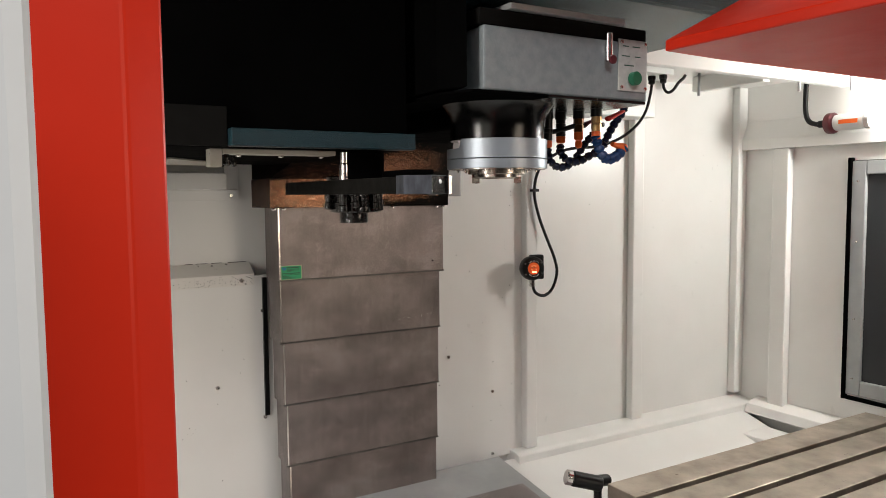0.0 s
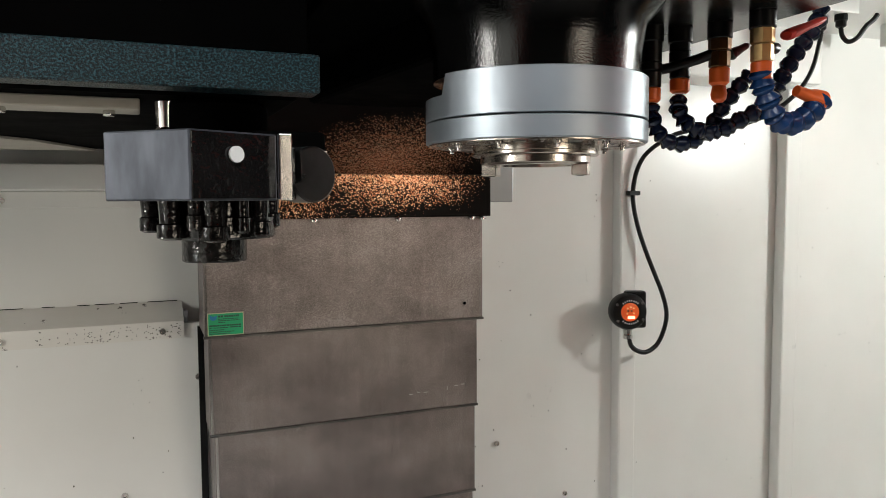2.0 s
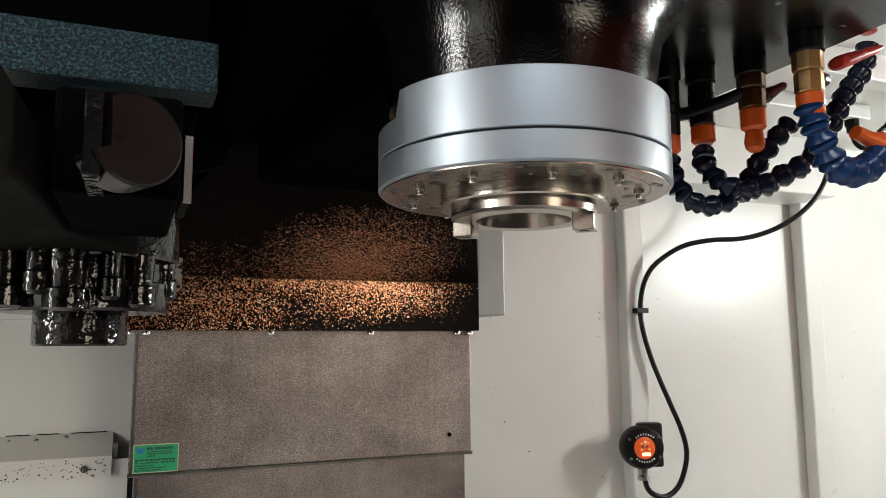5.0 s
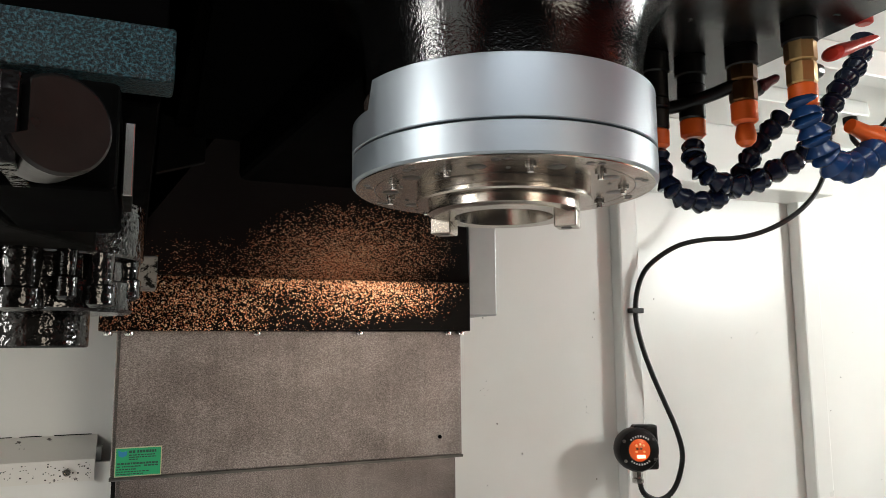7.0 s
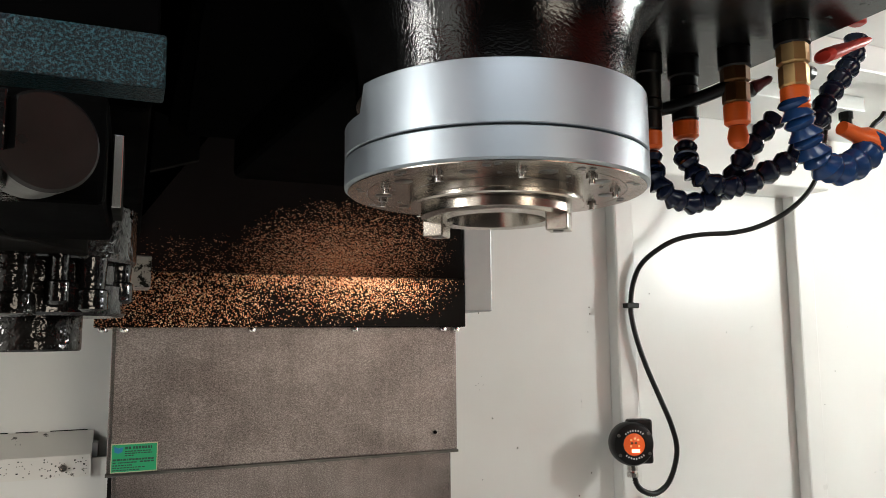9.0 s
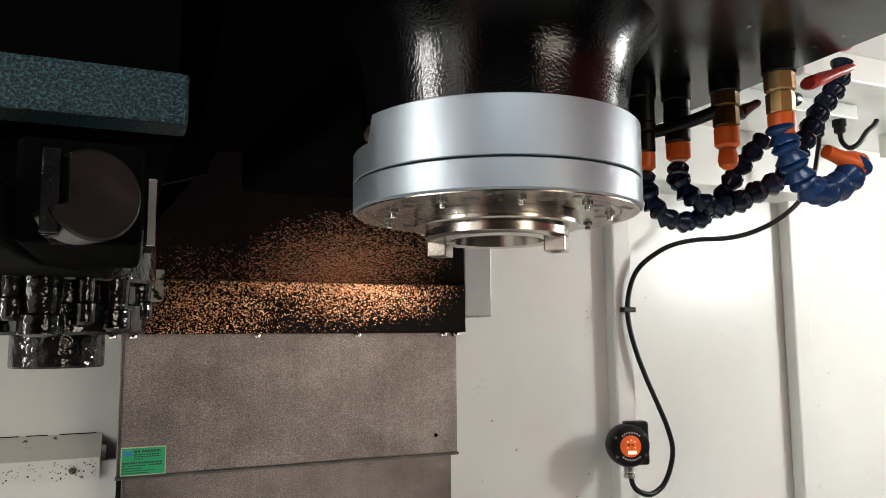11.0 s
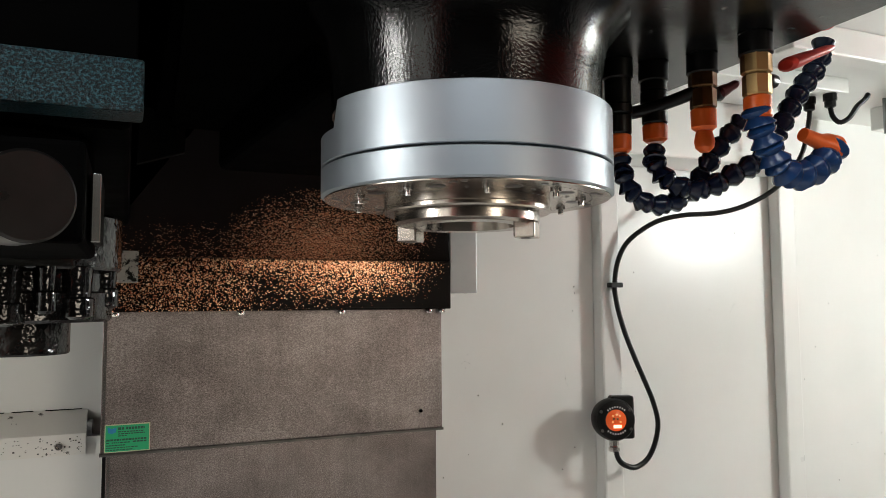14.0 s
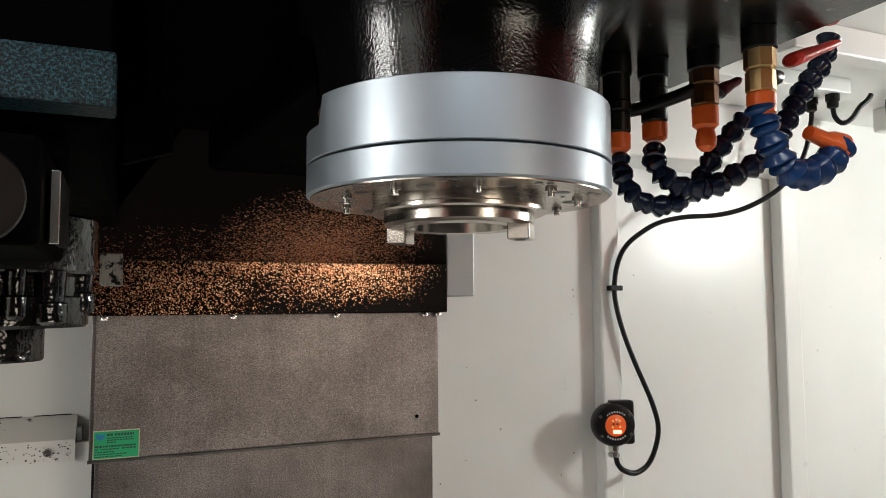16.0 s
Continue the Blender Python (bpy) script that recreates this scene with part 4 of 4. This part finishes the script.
for x in (-0.0045, 0.0015):
    part("indicator", lathe([(0.0018, 0.0105), (0.0018, 0.0116), (0.0001, 0.0118)], 10, face @ Matrix.Translation((x, 0.0025, 0))), BRASSDARK, rec)
part("led", box((-0.005, -0.0115, 0.0100), (0.0075, -0.0065, 0.0116), 0.0005, face), REDGLOW, rec, "bright red LED")
for k in range(16):
    a = math.radians(50 + 80 * (k % 8) / 7 + (180 if k > 7 else 0))
    part("print_bar", box((-0.0008, -0.0014, 0.0098), (0.0008, 0.0014, 0.0106), 0, face @ Matrix.Translation((0.0205 * math.cos(a), 0.0205 * math.sin(a), 0)) @ Matrix.Rotation(a, 4, "Z") @ Matrix.Rotation(math.pi / 2, 4, "Z")), PRINT, rec)
for a in (35, 150, 215, 330):
    part("ring_screw", lathe([(0.0024, 0.0062), (0.0024, 0.0096), (0.0001, 0.0098)], 10, face @ Matrix.Translation((0.0268 * math.cos(math.radians(a)), 0.0268 * math.sin(math.radians(a)), 0))), DARKSTEEL, rec)
part("mount", box((OX + 0.006, 1.986, OZ - 0.02), (OX + 0.030, 1.9975, OZ + 0.02), 0.002), RUBBER, rec)
part("cable_gland", lathe([(0.0055, 0), (0.0085, 0.001), (0.0085, 0.007), (0.0065, 0.008), (0.0078, 0.010), (0.0078, 0.018)], 8, along((OX + 0.003, OY + 0.006, OZ - 0.050), (OX + 0.002, OY + 0.006, OZ))), CHROME, rec)
cable_points = smooth_path([(1.544, 1.972, 1.233), (1.548, 1.972, 1.22), (1.559, 1.972, 1.21), (1.581, 1.973, 1.204), (1.606, 1.975, 1.214), (1.623, 1.977, 1.237), (1.632, 1.979, 1.269), (1.624, 1.981, 1.305), (1.608, 1.983, 1.342), (1.59, 1.985, 1.382), (1.575, 1.987, 1.421), (1.565, 1.989, 1.459), (1.562, 1.99, 1.491), (1.567, 1.988, 1.527), (1.581, 1.984, 1.557), (1.607, 1.976, 1.58), (1.639, 1.966, 1.597), (1.683, 1.956, 1.606), (1.73, 1.945, 1.609), (1.772, 1.934, 1.618), (1.811, 1.922, 1.635), (1.843, 1.91, 1.658), (1.868, 1.902, 1.685), (1.883, 1.894, 1.718), (1.889, 1.888, 1.756), (1.891, 1.885, 1.784), (1.890, 1.885, 1.800)], 20)
cable = thing("armoured_cable", "black ribbed cable from the receiver up to the roof", "cable", tube(even(cable_points, 0.0019), 0.0034, 10, 0.0012), RUBBER)
thing("cable_clip", "small black clip holding the cable to the rib", "clip", box((1.552, 1.985, 1.487), (1.575, 1.9975, 1.495), 0.001), RUBBER)
for x, y, nm in ((1.890, 1.885, "black cable gland with the receiver's cable"), (1.903, 1.855, "black cable gland with a bent cable stub")):
    thing("roof_gland", nm, "cable gland", lathe([(0.006, 1.782), (0.009, 1.784), (0.009, 1.793), (0.011, 1.794), (0.011, 1.8049), (0.009, 1.8049)], 12, Matrix.Translation((x, y, 0))), RUBBER, group="cable glands in the roof")
thing("armoured_cable", "short black ribbed cable bent up to the roof", "cable", tube(even(smooth_path([(1.903, 1.855, 1.783), (1.905, 1.853, 1.767), (1.915, 1.848, 1.757), (1.930, 1.842, 1.765), (1.945, 1.838, 1.785), (1.958, 1.834, 1.796), (1.965, 1.832, 1.806)], 20), 0.0016), 0.0036, 10, 0.0009), RUBBER)

# ---- machine lamps ----
def lamp_bar(label, lo, hi):
    lb = thing("machine_lamp", label, "lamp", box(lo, hi, 0.004), GREYMETAL)
    return lb


lamp_l = lamp_bar("white LED work lamp on the side wall, switched on", (-0.47, 0.86, 1.70), (-0.43, 1.38, 1.78))
part("diffuser", box((-0.4295, 0.87, 1.71), (-0.423, 1.37, 1.77), 0.002), LEDGLOW, lamp_l, "glowing diffuser")
part("hanger", box((-0.60, 1.11, 1.73), (-0.4705, 1.13, 1.75)), GREYMETAL, lamp_l)
TX, TZ = 2.445, 1.682
tube_lamp = thing("tube_lamp", "tubular machine work lamp, switched on, clamped to the side wall", "lamp", at=(TX, 1.6, TZ))
part("end_cap", lathe([(0.020, 0), (0.030, 0.002), (0.031, 0.006), (0.031, 0.020), (0.026, 0.026)], 28, along((TX, 1.715, TZ), (TX, 1.60, TZ))), REDDARK, tube_lamp, "dark red end cap")
part("sleeve", rod((TX, 1.689, TZ), (TX, 1.600, TZ), 0.0235, 28, 0.002), PALE, tube_lamp, "clear sleeve with an orange label")
part("label", box((TX - 0.0245, 1.612, TZ - 0.006), (TX - 0.0236, 1.668, TZ + 0.006)), ORANGE, tube_lamp)
part("clamp", lathe([(0.018, 0), (0.026, 0.002), (0.026, 0.016), (0.018, 0.018)], 24, along((TX, 1.598, TZ), (TX, 1.55, TZ))), CHROME, tube_lamp)
part("bracket", box((TX + 0.020, 1.582, TZ - 0.012), (2.4695, 1.596, TZ + 0.012), 0.001), CHROME, tube_lamp)
glass_tube = part("glass_tube", rod((TX, 1.5795, TZ), (TX, 1.08, TZ), 0.022, 28, 0.002), LEDGLOW, tube_lamp, "glowing glass tube")
glass_tube.visible_shadow = False
part("end_cap", lathe([(0.020, 0), (0.030, 0.002), (0.031, 0.006), (0.031, 0.020), (0.026, 0.026)], 28, along((TX, 1.054, TZ), (TX, 1.20, TZ))), REDDARK, tube_lamp, "dark red end cap")
part("cable", tube(smooth_path([(TX, 1.714, TZ), (TX, 1.745, TZ), (TX, 1.775, TZ + 0.012), (TX, 1.787, TZ + 0.045), (TX, 1.788, TZ + 0.09), (TX, 1.786, 1.829)], 8), 0.0075, 12), RUBBER, tube_lamp, "black cable")
part("gland", rod((TX, 1.716, TZ), (TX, 1.742, TZ), 0.011, 16, 0.001), RUBBER, tube_lamp)

# ---- table ----
table = thing("machine_table", "worn cast-iron machine table with T-slots", "machine table", box((1.43, 1.02, 0.72), (2.42, 1.56, 0.815), 0.003), TABLETOP)
edges = [1.56, 1.466, 1.366, 1.266, 1.166, 1.02]
for a, b in zip(edges, edges[1:]):
    part("table_land", box((1.43, b + (0.009 if b > 1.02 else 0), 0.8155), (2.42, a - (0.009 if a < 1.56 else 0), 0.85), 0.002), TABLETOP, table)
for a in edges[1:-1]:
    part("slot_floor", box((1.43, a - 0.0088, 0.8155), (2.42, a + 0.0088, 0.818)), DARKSTEEL, table)
thing("table_saddle", "grey painted saddle under the machine table", "saddle", box((1.46, 1.06, 0.61), (2.3, 1.50, 0.7195), 0.006), GREYMETAL)
blow = thing("coolant_gun", "black coolant nozzle with chrome end at the table's corner", "nozzle", rod((1.365, 1.600, 0.862), (1.425, 1.575, 0.845), 0.017, 24, 0.002), RUBBER)
part("rim", rod((1.352, 1.606, 0.866), (1.3645, 1.6005, 0.8622), 0.0165, 24, 0.002), CHROME, blow)
part("grip", rod((1.405, 1.583, 0.852), (1.46, 1.590, 0.842), 0.013, 20, 0.003), RUBBER, blow)
part("stand", rod((1.43, 1.59, 0.61), (1.43, 1.59, 0.84), 0.009, 16), RUBBER, blow)
